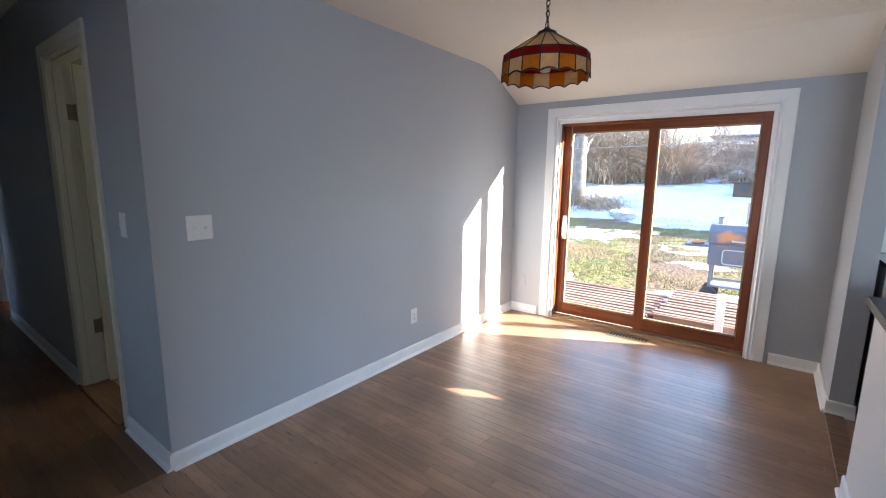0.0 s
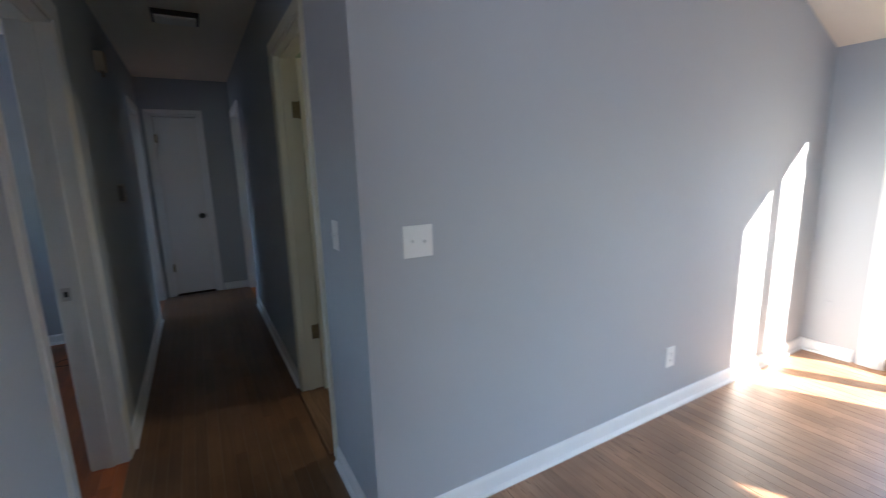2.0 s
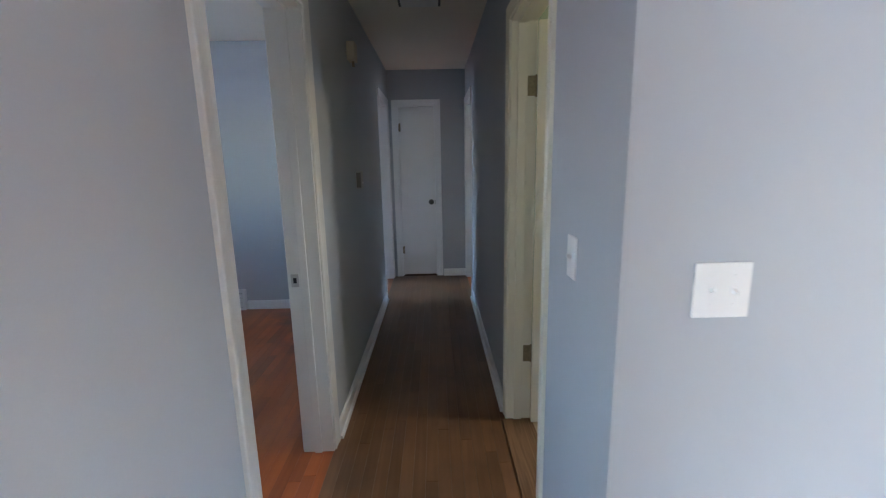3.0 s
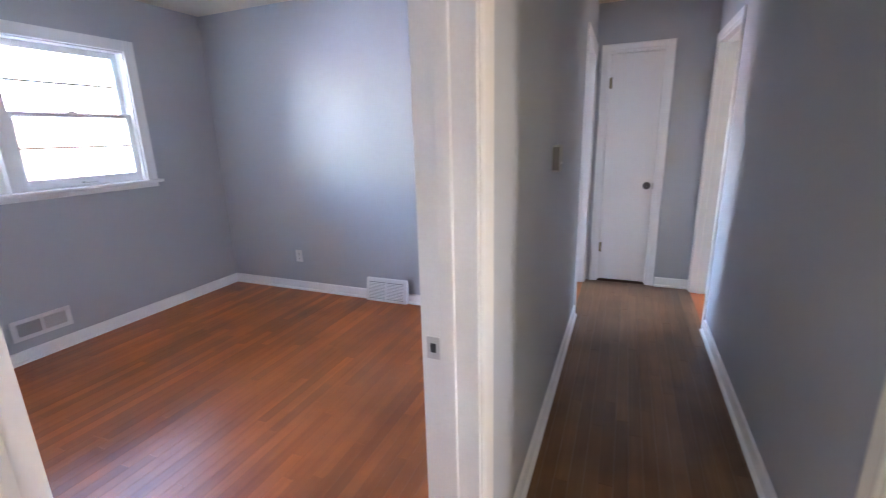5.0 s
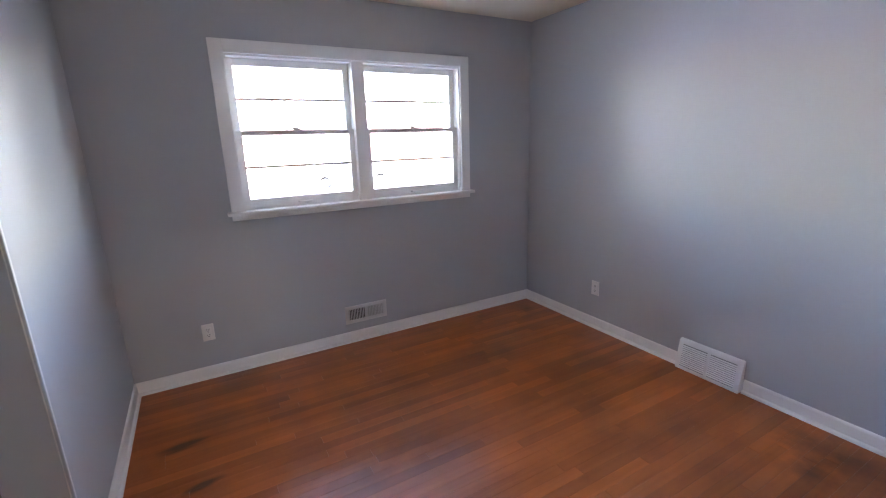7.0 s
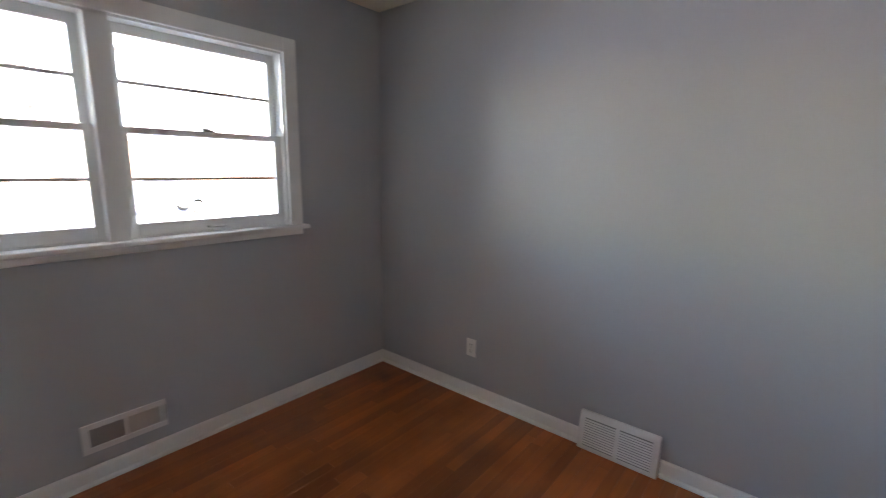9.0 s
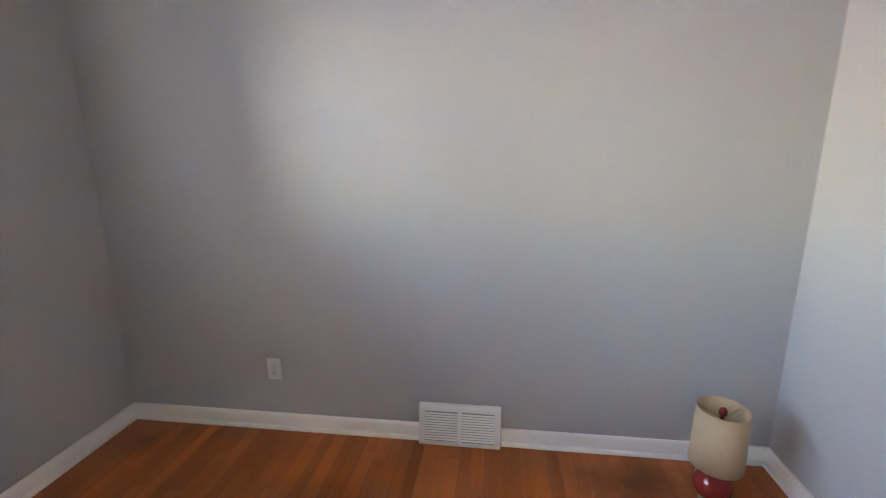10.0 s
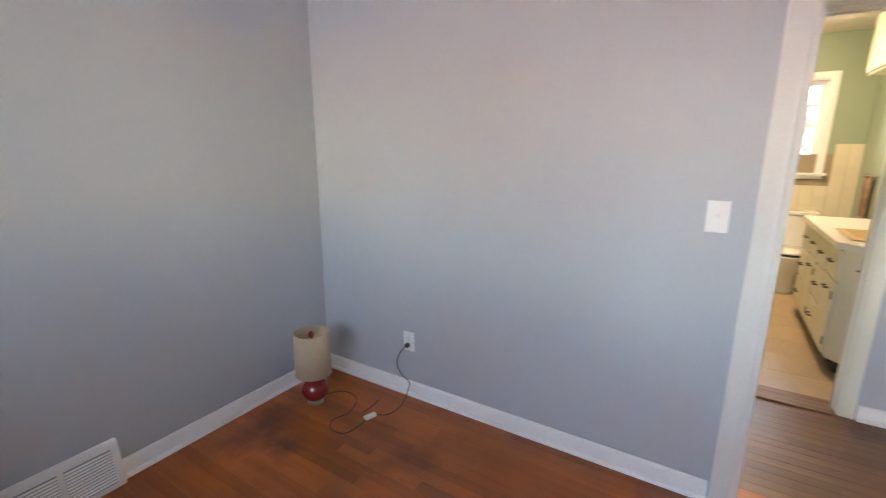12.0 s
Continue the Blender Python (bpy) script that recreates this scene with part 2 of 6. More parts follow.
old_brass = material("tarnished_brass", (0.30, 0.25, 0.16), 0.45, 0.15, 30, 120, 0.1, metal=0.8)
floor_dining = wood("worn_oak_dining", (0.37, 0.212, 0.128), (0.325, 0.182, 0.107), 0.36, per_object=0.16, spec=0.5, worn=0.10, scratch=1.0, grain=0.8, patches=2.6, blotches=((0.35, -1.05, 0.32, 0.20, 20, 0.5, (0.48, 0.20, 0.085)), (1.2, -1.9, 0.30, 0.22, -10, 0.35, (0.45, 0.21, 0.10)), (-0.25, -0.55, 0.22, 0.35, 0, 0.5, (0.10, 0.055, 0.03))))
floor_hall = wood("dark_oak_hall", (0.210, 0.106, 0.051), (0.178, 0.087, 0.040), 0.32, per_object=0.18, grain=0.6, worn=0.12, patches=2.4)
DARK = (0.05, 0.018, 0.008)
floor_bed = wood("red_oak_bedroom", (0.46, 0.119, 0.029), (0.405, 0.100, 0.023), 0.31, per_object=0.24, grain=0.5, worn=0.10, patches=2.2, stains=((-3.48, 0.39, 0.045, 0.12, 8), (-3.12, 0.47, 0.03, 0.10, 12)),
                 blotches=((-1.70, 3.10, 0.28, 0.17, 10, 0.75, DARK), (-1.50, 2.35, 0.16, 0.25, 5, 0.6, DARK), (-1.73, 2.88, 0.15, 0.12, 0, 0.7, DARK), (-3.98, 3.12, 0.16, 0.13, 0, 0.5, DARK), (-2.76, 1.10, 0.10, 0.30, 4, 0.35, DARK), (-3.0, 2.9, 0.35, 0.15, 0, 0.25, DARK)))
subfloor_mat = material("dark_subfloor", (0.09, 0.05, 0.028), 0.9)
threshold_wood = wood("threshold_oak", (0.26, 0.15, 0.08), (0.15, 0.08, 0.04), 0.4, per_object=0.05)
door_wood = wood("red_stained_wood", (0.25, 0.068, 0.020), (0.15, 0.036, 0.010), 0.32, "Z", 0.06, 0.6)
door_wood_h = wood("red_stained_wood_rail", (0.25, 0.068, 0.020), (0.15, 0.036, 0.010), 0.32, "Y", 0.06, 0.6)
sill_wood = wood("pale_sill_wood", (0.42, 0.27, 0.14), (0.25, 0.15, 0.075), 0.5, "Y", 0.05, 0.6)
glass = clear_glass("window_glass")

# ---- plan ----
HX0 = -0.895                      # hall west wall; the east one is at 0
BX0, BX1 = -4.2, -1.04           # bedroom
BY0, BY1 = 0.135, 3.315
EX = 3.295                        # dining east wall
SY = -2.51                        # dining south wall
END = 4.415                       # end of the hall
CEIL, CEIL_H, CEIL_D = 2.46, 2.41, 2.32
TOP = 2.62


def wall(name, axis, t0, t1, a0, a1, z0, z1, holes=(), mat=None, label="smooth grey painted plaster wall"):
    """A wall across axis ("x" or "y") from t0 to t1, along the other one from a0 to a1, with holes (a0, a1, z0, z1)."""
    bm = bmesh.new()

    def piece(b0, b1, c0, c1):
        if b1 - b0 < 1e-4 or c1 - c0 < 1e-4:
            return
        if axis == "x":
            box(bm, t0, t1, b0, b1, c0, c1)
        else:
            box(bm, b0, b1, t0, t1, c0, c1)
    last = a0
    for h0, h1, g0, g1 in sorted(holes):
        piece(last, h0, z0, z1)
        piece(h0, h1, z0, g0)
        piece(h0, h1, g1, z1)
        last = h1
    piece(last, a1, z0, z1)
    return solid(name, bm, mat or paint_wall, label, "wall", kind="structure")


# door openings
BED = (0.267, 1.106, 0.0, 2.03)
BATH = (0.595, 1.325, 0.0, 2.03)
LEFT = (3.56, 4.33, 0.0, 2.03)
RIGHT = (3.56, 4.33, 0.0, 2.03)
SLIDE = (-2.07, -0.44, 0.0, 1.9)
LINEN = (-0.795, -0.345, 0.0, 2.03)
WIN = (0.905, 2.59, 1.10, 2.07)
BWIN = (0.475, 1.035, 1.15, 2.05)
KWIN = (-4.56, -4.08, 1.36, 1.70)

wall_hall_left = wall("wall_hall_west", "x", BX1, HX0, -1.0, 6.0, 0, TOP, [BED, LEFT])
wall("wall_hall_east", "x", 0.0, 0.115, 0.115, 6.0, 0, TOP, [BATH, RIGHT])
wall("wall_dining_north", "y", 0.0, 0.115, 0.0, EX + 0.16, 0, TOP)
wall("wall_dining_east", "x", EX, EX + 0.16, -6.2, 0.0, -0.4, TOP, [SLIDE, KWIN])
wall("wall_dining_south", "y", SY - 0.11, SY, 2.625, EX, 0, TOP)
wall("wall_hall_end", "y", END, END + 0.1, HX0, 0.0, 0, TOP, [LINEN])
wall("wall_bedroom_west", "x", BX0 - 0.13, BX0, -5.3, 6.0, -0.4, TOP, [(-5.0, -3.0, 0.55, 2.05), WIN, (4.0, 5.4, 1.1, 2.07)])
wall("wall_bedroom_north", "y", BY1, BY1 + 0.11, BX0, BX1, 0, TOP)
wall("wall_bedroom_south", "y", BY0 - 0.17, BY0, BX0, BX1, 0, TOP, [(-2.8, -1.3, 0.0, 2.05)])
wall("wall_closet_back", "y", -0.75, -0.65, BX0, BX1, 0, TOP)
wall("wall_house_north", "y", 6.0, 6.2, BX0 - 0.2, EX + 0.16, -0.4, TOP)
wall("wall_house_south", "y", -6.4, -6.2, 1.6, EX + 0.16, -0.4, TOP)
wall("wall_living_south", "y", -5.4, -5.2, BX0, 1.6, -0.4, TOP)
wall("wall_living_north", "y", -1.0, -0.9, BX0, BX1, 0, TOP)
wall("wall_kitchen_west", "x", 1.6, 1.7, -6.2, -3.4, 0, TOP)
wall("wall_bedroom_east", "x", EX, EX + 0.16, 0.115, 6.0, -0.4, TOP, [BWIN, (3.9, 5.2, 0.95, 2.0)])
green_paint = material("green_bathroom_paint", (0.30, 0.38, 0.28), 0.5, 0.02, 3, 200, 0.05)
cream_tile = material("cream_glazed_tile", (0.74, 0.68, 0.52), 0.22, 0.03, 12, 60, per_object=0.03)
wall("wall_bathroom_north", "y", 2.25, 2.35, 0.115, EX, 0, TOP, mat=green_paint, label="green painted bathroom wall")
wall("wall_bathroom_window", "x", 2.86, 2.94, 0.119, 2.25, 0, TOP, [BWIN], mat=green_paint, label="green painted bathroom wall with a small window")
wall("wall_bathroom_south", "y", 0.117, 0.135, 0.12, 2.86, 0, TOP, mat=green_paint, label="green painted bathroom wall")

# ceilings
for nm, x0, x1, y0, y1, z, mt in (("ceiling_bedroom", BX0, BX1, BY0, BY1, CEIL, paint_ceiling), ("ceiling_hall", HX0, 0.0, 0.0, END, CEIL_H, paint_ceiling),
                                  ("ceiling_bathroom", 0.115, EX, 0.115, 2.25, CEIL, paint_ceiling), ("ceiling_north_east", 0.115, EX, 2.35, 6.0, CEIL, paint_ceiling),
                                  ("ceiling_north_west", BX0, BX1, BY1 + 0.11, 6.0, CEIL, paint_ceiling), ("ceiling_closet", BX0, BX1, -0.65, BY0 - 0.17, CEIL, paint_ceiling),
                                  ("ceiling_kitchen", 1.7, EX, -6.2, SY - 0.11, CEIL, paint_ceiling)):
    solid(nm, box(bmesh.new(), x0, x1, y0, y1, z, z + 0.1), mt, "matt off-white plaster ceiling", "ceiling", kind="structure")
bm = bmesh.new()
prof = [(BX0, CEIL_D), (2.62, CEIL_D), (2.76, CEIL_D - 0.018), (2.86, CEIL_D - 0.055), (EX, 2.075), (EX, TOP), (BX0, TOP)]
ends = [[bm.verts.new((x, y, z)) for x, z in prof] for y in (-5.2, -0.001)]
bm.faces.new(ends[0])
bm.faces.new(ends[1][::-1])
for i in range(len(prof)):
    j = (i + 1) % len(prof)
    bm.faces.new((ends[0][i], ends[0][j], ends[1][j], ends[1][i]))
solid("ceiling_dining", bm, paint_ceiling, "off-white ceiling sloping down to the patio door wall", "ceiling", kind="structure")
roof_mat = material("dark_roof", (0.08, 0.075, 0.07), 0.9, 0.1)
solid("roof", box(bmesh.new(), BX0 - 0.16, EX + 0.35, -6.7, 6.5, TOP, TOP + 0.2), roof_mat, "dark flat roof over the house", "roof", kind="structure")
# slabs under the floors
solid("subfloor", box(bmesh.new(), BX0 - 0.2, EX + 0.16, -6.4, 6.2, -0.4, -0.021), subfloor_mat, "dark boards under the floors", "subfloor", kind="structure")


# ---- floors of oak strips ----
STRIP = 0.0572
plank_shapes = {}


def plank_mesh(length, mat):
    key = (length, mat.name)
    if key not in plank_shapes:
        b = bmesh.new()
        g = 0.0003
        x0, x1, y0, y1, zt = g, STRIP - g, g, length - g, 0.0
        c = 0.0006
        low = [b.verts.new(v) for v in ((x0, y0, -0.02), (x1, y0, -0.02), (x1, y1, -0.02), (x0, y1, -0.02))]
        mid = [b.verts.new(v) for v in ((x0, y0, zt - c), (x1, y0, zt - c), (x1, y1, zt - c), (x0, y1, zt - c))]
        top = [b.verts.new(v) for v in ((x0 + c, y0 + c, zt), (x1 - c, y0 + c, zt), (x1 - c, y1 - c, zt), (x0 + c, y1 - c, zt))]
        for i in range(4):
            j = (i + 1) % 4
            b.faces.new((low[i], low[j], mid[j], mid[i]))
            b.faces.new((mid[i], mid[j], top[j], top[i]))
        b.faces.new(top)
        plank_shapes[key] = shape("plank", b, mat)
    return plank_shapes[key]


def strips(name, x0, x1, y0, y1, mat, label, near=None):
    """A floor of strips along y; near: the stretch (x0, x1, y0, y1) whose planks are pieces of their own."""
    fl = thing(name, (x0, y0, 0), label, "floor", kind="structure")
    rest = bmesh.new()
    r = random.Random(name)
    count, x = 0, x0
    while x < x1 - 0.004:
        w = min(STRIP, x1 - x)
        y = y0 - r.uniform(0, 0.9)
        while y < y1:
            length = r.choice((0.45, 0.6, 0.75, 0.9, 1.05, 1.2, 1.5))
            a, b = max(y, y0), min(y + length, y1)
            inside = near is None or (near[0] <= x <= near[1] and near[2] <= (a + b) / 2 <= near[3])
            if b - a > 0.03:
                if inside and count < 298:
                    ob = new("plank", plank_mesh(length, mat))
                    ob.parent = fl
                    ob.location = (x - x0, a - y0, r.uniform(-0.0004, 0.0))
                    ob.scale = (w / STRIP, (b - a) / length, 1)
                    count += 1
                else:
                    vs = [rest.verts.new(v) for v in ((x + 0.0004, a + 0.0004, 0), (x + w - 0.0004, a + 0.0004, 0), (x + w - 0.0004, b - 0.0004, 0), (x + 0.0004, b - 0.0004, 0),
                                                     (x + 0.0004, a + 0.0004, -0.02), (x + w - 0.0004, a + 0.0004, -0.02), (x + w - 0.0004, b - 0.0004, -0.02), (x + 0.0004, b - 0.0004, -0.02))]
                    rest.faces.new(vs[:4])
                    for i in range(4):
                        j = (i + 1) % 4
                        rest.faces.new((vs[i], vs[4 + i], vs[4 + j], vs[j]))
            y += length
        x += STRIP
    if rest.verts:
        tagged(part("far_planks", rest, mat, fl), kind="stuff")
    else:
        rest.free()
    return fl


# ---- trim ----
def baseboard(name, p0, p1, n, h=0.083, label="white painted wooden baseboard with a quarter-round shoe"):
    """From p0 to p1 along a wall whose room side is n."""
    p0, p1, n = Vector((*p0, 0)), Vector((*p1, 0)), Vector((*n, 0))
    base = thing(name, p0, label, "baseboard", "baseboards", "structure")
    for nm, prof in (("board", [(0.0, 0.0), (0.013, 0.0), (0.013, h - 0.012), (0.0105, h - 0.004), (0.006, h), (0.0, h)]),
                     ("shoe_moulding", [(0.0135, 0.0), (0.0285, 0.0), (0.0275, 0.008), (0.0235, 0.014), (0.0135, 0.018)])):
        b = bmesh.new()
        e = [[b.verts.new(q + n * d + Vector((0, 0, z))) for d, z in prof] for q in (p0, p1)]
        b.faces.new(e[0])
        b.faces.new(e[1][::-1])
        for i in range(len(prof)):
            j = (i + 1) % len(prof)
            b.faces.new((e[0][i], e[0][j], e[1][j], e[1][i]))
        part(nm, b, paint_trim, base)
    return base


CAS = [(0.0, 0.0), (0.0, 0.007), (0.006, 0.011), (0.018, 0.009), (0.038, 0.012), (0.050, 0.015), (0.058, 0.015), (0.060, 0.012), (0.060, 0.0)]


def casing(parent, wall_axis, face, sgn, a0, a1, z1, wide=1.0, mat=None):
    """Mitred casing round the opening a0..a1 up to z1 on the wall face, towards sgn."""
    mat = mat or paint_trim

    def pt(a, z, d):
        return (face + sgn * d, a, z) if wall_axis == "x" else (a, face + sgn * d, z)
    for nm in ("casing_side", "casing_side", "casing_head"):
        b = bmesh.new()
        ends2 = []
        first = nm == "casing_side" and not any(c.name.startswith("casing_side") and c.get("face") == sgn for c in parent.children)
        for k in (0, 1):
            row = []
            for w, d in CAS:
                w = w * wide
                if nm == "casing_head":
                    row.append(b.verts.new(pt((a0 - w) if k == 0 else (a1 + w), z1 + w, d)))
                elif first:
                    row.append(b.verts.new(pt(a0 - w, 0.0 if k == 0 else z1 + w, d)))
                else:
                    row.append(b.verts.new(pt(a1 + w, 0.0 if k == 0 else z1 + w, d)))
            ends2.append(row)
        b.faces.new(ends2[0])
        b.faces.new(ends2[1][::-1])
        for i in range(len(CAS)):
            j = (i + 1) % len(CAS)
            b.faces.new((ends2[0][i], ends2[0][j], ends2[1][j], ends2[1][i]))
        ob = part(nm, b, mat, parent)
        ob["face"] = sgn


def door_set(name, axis, t0, t1, hole, label, mat=None, stop=None, faces=(1, 1), wide=1.0):
    """Jambs, stops and casings of an opening through a wall from t0 to t1."""
    a0, a1, _, z1 = hole
    mat = mat or paint_trim
    d = thing(name, ((t0 + t1) / 2, (a0 + a1) / 2, 0) if axis == "x" else ((a0 + a1) / 2, (t0 + t1) / 2, 0), label, "door frame", kind="structure")
    g = 0.018

    def bx(b, u0, u1, w0, w1, c0, c1, bv=0.0):
        return box(b, u0, u1, w0, w1, c0, c1, bv) if axis == "x" else box(b, w0, w1, u0, u1, c0, c1, bv)
    part("jamb", bx(bmesh.new(), t0 - 0.002, t1 + 0.002, a0 - 0.001, a0 + g, 0, z1), mat, d)
    part("jamb", bx(bmesh.new(), t0 - 0.002, t1 + 0.002, a1 - g, a1 + 0.001, 0, z1), mat, d)
    part("head_jamb", bx(bmesh.new(), t0 - 0.002, t1 + 0.002, a0 + g, a1 - g, z1 - g, z1 + 0.001), mat, d)
    if stop:
        s0, s1 = stop
        part("stop", bx(bmesh.new(), s0, s1, a0 + g, a0 + g + 0.011, 0, z1 - g, 0.002), mat, d)
        part("stop", bx(bmesh.new(), s0, s1, a1 - g - 0.011, a1 - g, 0, z1 - g, 0.002), mat, d)
        part("stop", bx(bmesh.new(), s0, s1, a0 + g, a1 - g, z1 - g - 0.011, z1 - g, 0.002), mat, d)
    if faces[0]:
        casing(d, axis, t0, -1, a0 + 0.004, a1 - 0.004, z1 - 0.004, wide, mat)
    if faces[1]:
        casing(d, axis, t1, 1, a0 + 0.004, a1 - 0.004, z1 - 0.004, wide, mat)
    return d


def knob_set(parent, p, n, mat=None):
    """A door knob with its rose at p, standing out along n."""
    mat = mat or steel
    q = Vector((0, 0, 1)).rotation_difference(Vector(n)).to_matrix().to_4x4()
    b = bmesh.new()
    lathe(b, [(0.001, 0.0), (0.031, 0.0), (0.032, 0.004), (0.026, 0.008), (0.012, 0.010), (0.011, 0.030), (0.020, 0.036), (0.027, 0.046), (0.027, 0.056), (0.020, 0.066), (0.001, 0.069)], 24)
    b.transform(Matrix.Translation(p) @ q)
    return part("knob", b, mat, parent, "round brushed metal knob", smooth=True)


def hinge(parent, x, y, z, axis="x", mat=None, h=0.09, w=0.034, nrm=1):
    """A butt hinge: a leaf on the face and its pin."""
    b = bmesh.new()
    if axis == "x":
        box(b, x - w, x, y - 0.003, y + 0.003, z - h / 2, z + h / 2, 0.001)
    else:
        box(b, x - 0.003, x + 0.003, y - w, y, z - h / 2, z + h / 2, 0.001)
    hp = part("hinge", b, mat or old_brass, parent, "tarnished butt hinge")
    b = bmesh.new()
    lathe(b, [(0.001, -h / 2 - 0.006), (0.006, -h / 2 - 0.003), (0.006, h / 2 + 0.003), (0.001, h / 2 + 0.006)], 10, (x, y, z))
    part("pin", b, mat or old_brass, hp, smooth=True)


# bedroom door
d_bed = door_set("door_1", "x", BX1, HX0, BED, "white painted door frame with moulded casing and a strike plate", mat=paint_jamb, stop=(-0.985, -0.950), wide=1.25)
b = bmesh.new()
box(b, -1.028, -0.993, BED[1] - 0.0205, BED[1] - 0.0175, 0.845, 0.905, 0.001)
sp = part("strike_plate", b, steel, d_bed, "worn steel strike plate")
part("strike_hole", box(bmesh.new(), -1.018, -1.003, BED[1] - 0.0215, BED[1] - 0.0200, 0.863, 0.888), slot_dark, sp)
leaf = thing("bedroom_door", (-1.04, 0.2, 0.012), "flat white painted door standing open against the closet opening", "door")
part("slab", box(bmesh.new(), -1.72, -1.056, 0.185, 0.22, 0.012, 2.005, 0.002), paint_door, leaf)
part("hinge_edge", box(bmesh.new(), -1.0555, -1.053, 0.186, 0.219, 0.014, 2.003), slot_dark, leaf, "dark unpainted hinge edge")
knob_set(leaf, (-1.66, 0.22, 0.90), (0, 1, 0))
knob_set(leaf, (-1.66, 0.185, 0.90), (0, -1, 0))
for z in (0.25, 1.75):
    hinge(leaf, -1.050, 0.222, z, "y")

# bathroom door, swung into the bathroom
d_bath = door_set("door_2", "x", 0.0, 0.115, BATH, "cream painted bathroom door frame with brass hinges", mat=paint_cream, stop=(0.03, 0.07))
leaf = thing("bathroom_door", (0.12, BATH[1] - 0.02, 0.012), "flat cream painted door swung open into the bathroom", "door")
b = box(bmesh.new(), 0.0, 0.655, -0.035, 0.0, 0.012, 2.005, 0.002)
b.transform(Matrix.Translation((0.122, BATH[1] - 0.024, 0)) @ pose(0, 0, 0, 0, 0, -7))
part("slab", b, paint_cream, leaf)
for z in (0.39, 1.73):
    hinge(leaf, 0.118, BATH[1] - 0.0195, z, "x", w=0.04)
knob_set(leaf, (0.70, BATH[1] - 0.135, 0.92), (-0.12, -1, 0))

# linen door at the end of the hall
d_lin = door_set("door_3", "y", END, END + 0.1, LINEN, "white painted narrow door frame at the end of the hall", stop=(END + 0.05, END + 0.08), faces=(1, 0))
leaf = thing("linen_door", ((LINEN[0] + LINEN[1]) / 2, END + 0.02, 0.02), "narrow flat white closet door, closed, with a metal knob", "door")
part("slab", box(bmesh.new(), LINEN[0] + 0.021, LINEN[1] - 0.021, END + 0.008, END + 0.043, 0.022, 2.008, 0.002), paint_door, leaf)
knob_set(leaf, (-0.415, END + 0.008, 0.91), (0, -1, 0), material("dark_nickel", (0.16, 0.15, 0.145), 0.3, 0.08, metal=0.9))
for z in (0.33, 1.78):
    hinge(leaf, LINEN[0] + 0.035, END + 0.004, z, "x", h=0.085)
part("latch_plate", box(bmesh.new(), LINEN[1] - 0.03, LINEN[1] - 0.012, END - 0.001, END + 0.006, 0.885, 0.935), steel, d_lin)
wall("wall_linen_back", "y", 5.0, 5.1, HX0, 0.0, 0, TOP)

# the two far bedrooms
d_l = door_set("door_4", "x", BX1, HX0, LEFT, "white painted door frame near the end of the hall", stop=(-0.985, -0.950))
d_r = door_set("door_5", "x", 0.0, 0.115, RIGHT, "white painted door frame near the end of the hall", stop=(0.045, 0.085))
leaf = thing("far_bedroom_door", (0.12, RIGHT[1] - 0.03, 0.012), "flat white door swung open into the far bedroom", "door")
part("slab", box(bmesh.new(), 0.122, 0.86, RIGHT[1] - 0.055, RIGHT[1] - 0.02, 0.012, 2.005, 0.002), paint_door, leaf)
knob_set(leaf, (0.80, RIGHT[1] - 0.055, 0.92), (0, -1, 0))

# baseboards
for p0, p1, n in (((0.0, 0.0), (EX, 0.0), (0, -1)), ((0.0, -0.013), (0.0, BATH[0] - 0.064), (-1, 0)), ((0.0, BATH[1] + 0.064), (0.0, RIGHT[0] - 0.064), (-1, 0)),
                  ((EX, 0.0), (EX, SLIDE[1] + 0.14), (-1, 0)), ((EX, SLIDE[0] - 0.14), (EX, SY), (-1, 0)), ((EX, SY), (2.625, SY), (0, 1)), ((2.625, SY + 0.013), (2.625, SY - 0.123), (-1, 0)),
                  ((HX0, BED[1] + 0.079), (HX0, LEFT[0] - 0.064), (1, 0)), ((HX0, -1.0), (HX0, BED[0] - 0.079), (1, 0)), ((LINEN[1] + 0.064, END), (0.0, END), (0, -1)),
                  ((BX0, BY0), (BX0, BY1), (1, 0)), ((BX0, BY1), (-2.635, BY1), (0, -1)), ((-2.232, BY1), (BX1, BY1), (0, -1)), ((BX1, BED[1] + 0.079), (BX1, BY1), (-1, 0)), ((BX0, BY0), (-2.813, BY0), (0, 1)),
                  ((BX1, BY1 + 0.11), (BX0, BY1 + 0.11), (0, 1))):
    baseboard("baseboard", p0, p1, n)

# rounded metal bead on the closet corner
b = bmesh.new()
arc = [(-2.8005 + 0.012 * math.sin(radians(a)) - 0.011, BY0 + 0.012 * math.cos(radians(a)) - 0.011) for a in range(0, 91, 15)]
ends = [[b.verts.new((x, y, z)) for x, y in arc + [(-2.8115, BY0 - 0.011)]] for z in (0.0, 2.05)]
b.faces.new(ends[0])
b.faces.new(ends[1][::-1])
for i in range(len(ends[0])):
    j = (i + 1) % len(ends[0])
    b.faces.new((ends[0][i], ends[0][j], ends[1][j], ends[1][i]))
solid("trim", b, paint_trim, "rounded white painted corner bead of the closet opening", "corner trim", kind="structure", smooth=True)

# ---- sliding patio door ----
ys0, ys1, zt = SLIDE[0], SLIDE[1], SLIDE[3]
pd = thing("door_6", (EX + 0.08, (ys0 + ys1) / 2, 0), "red-stained wooden sliding patio door with two large panes, closed", "patio door", kind="structure")


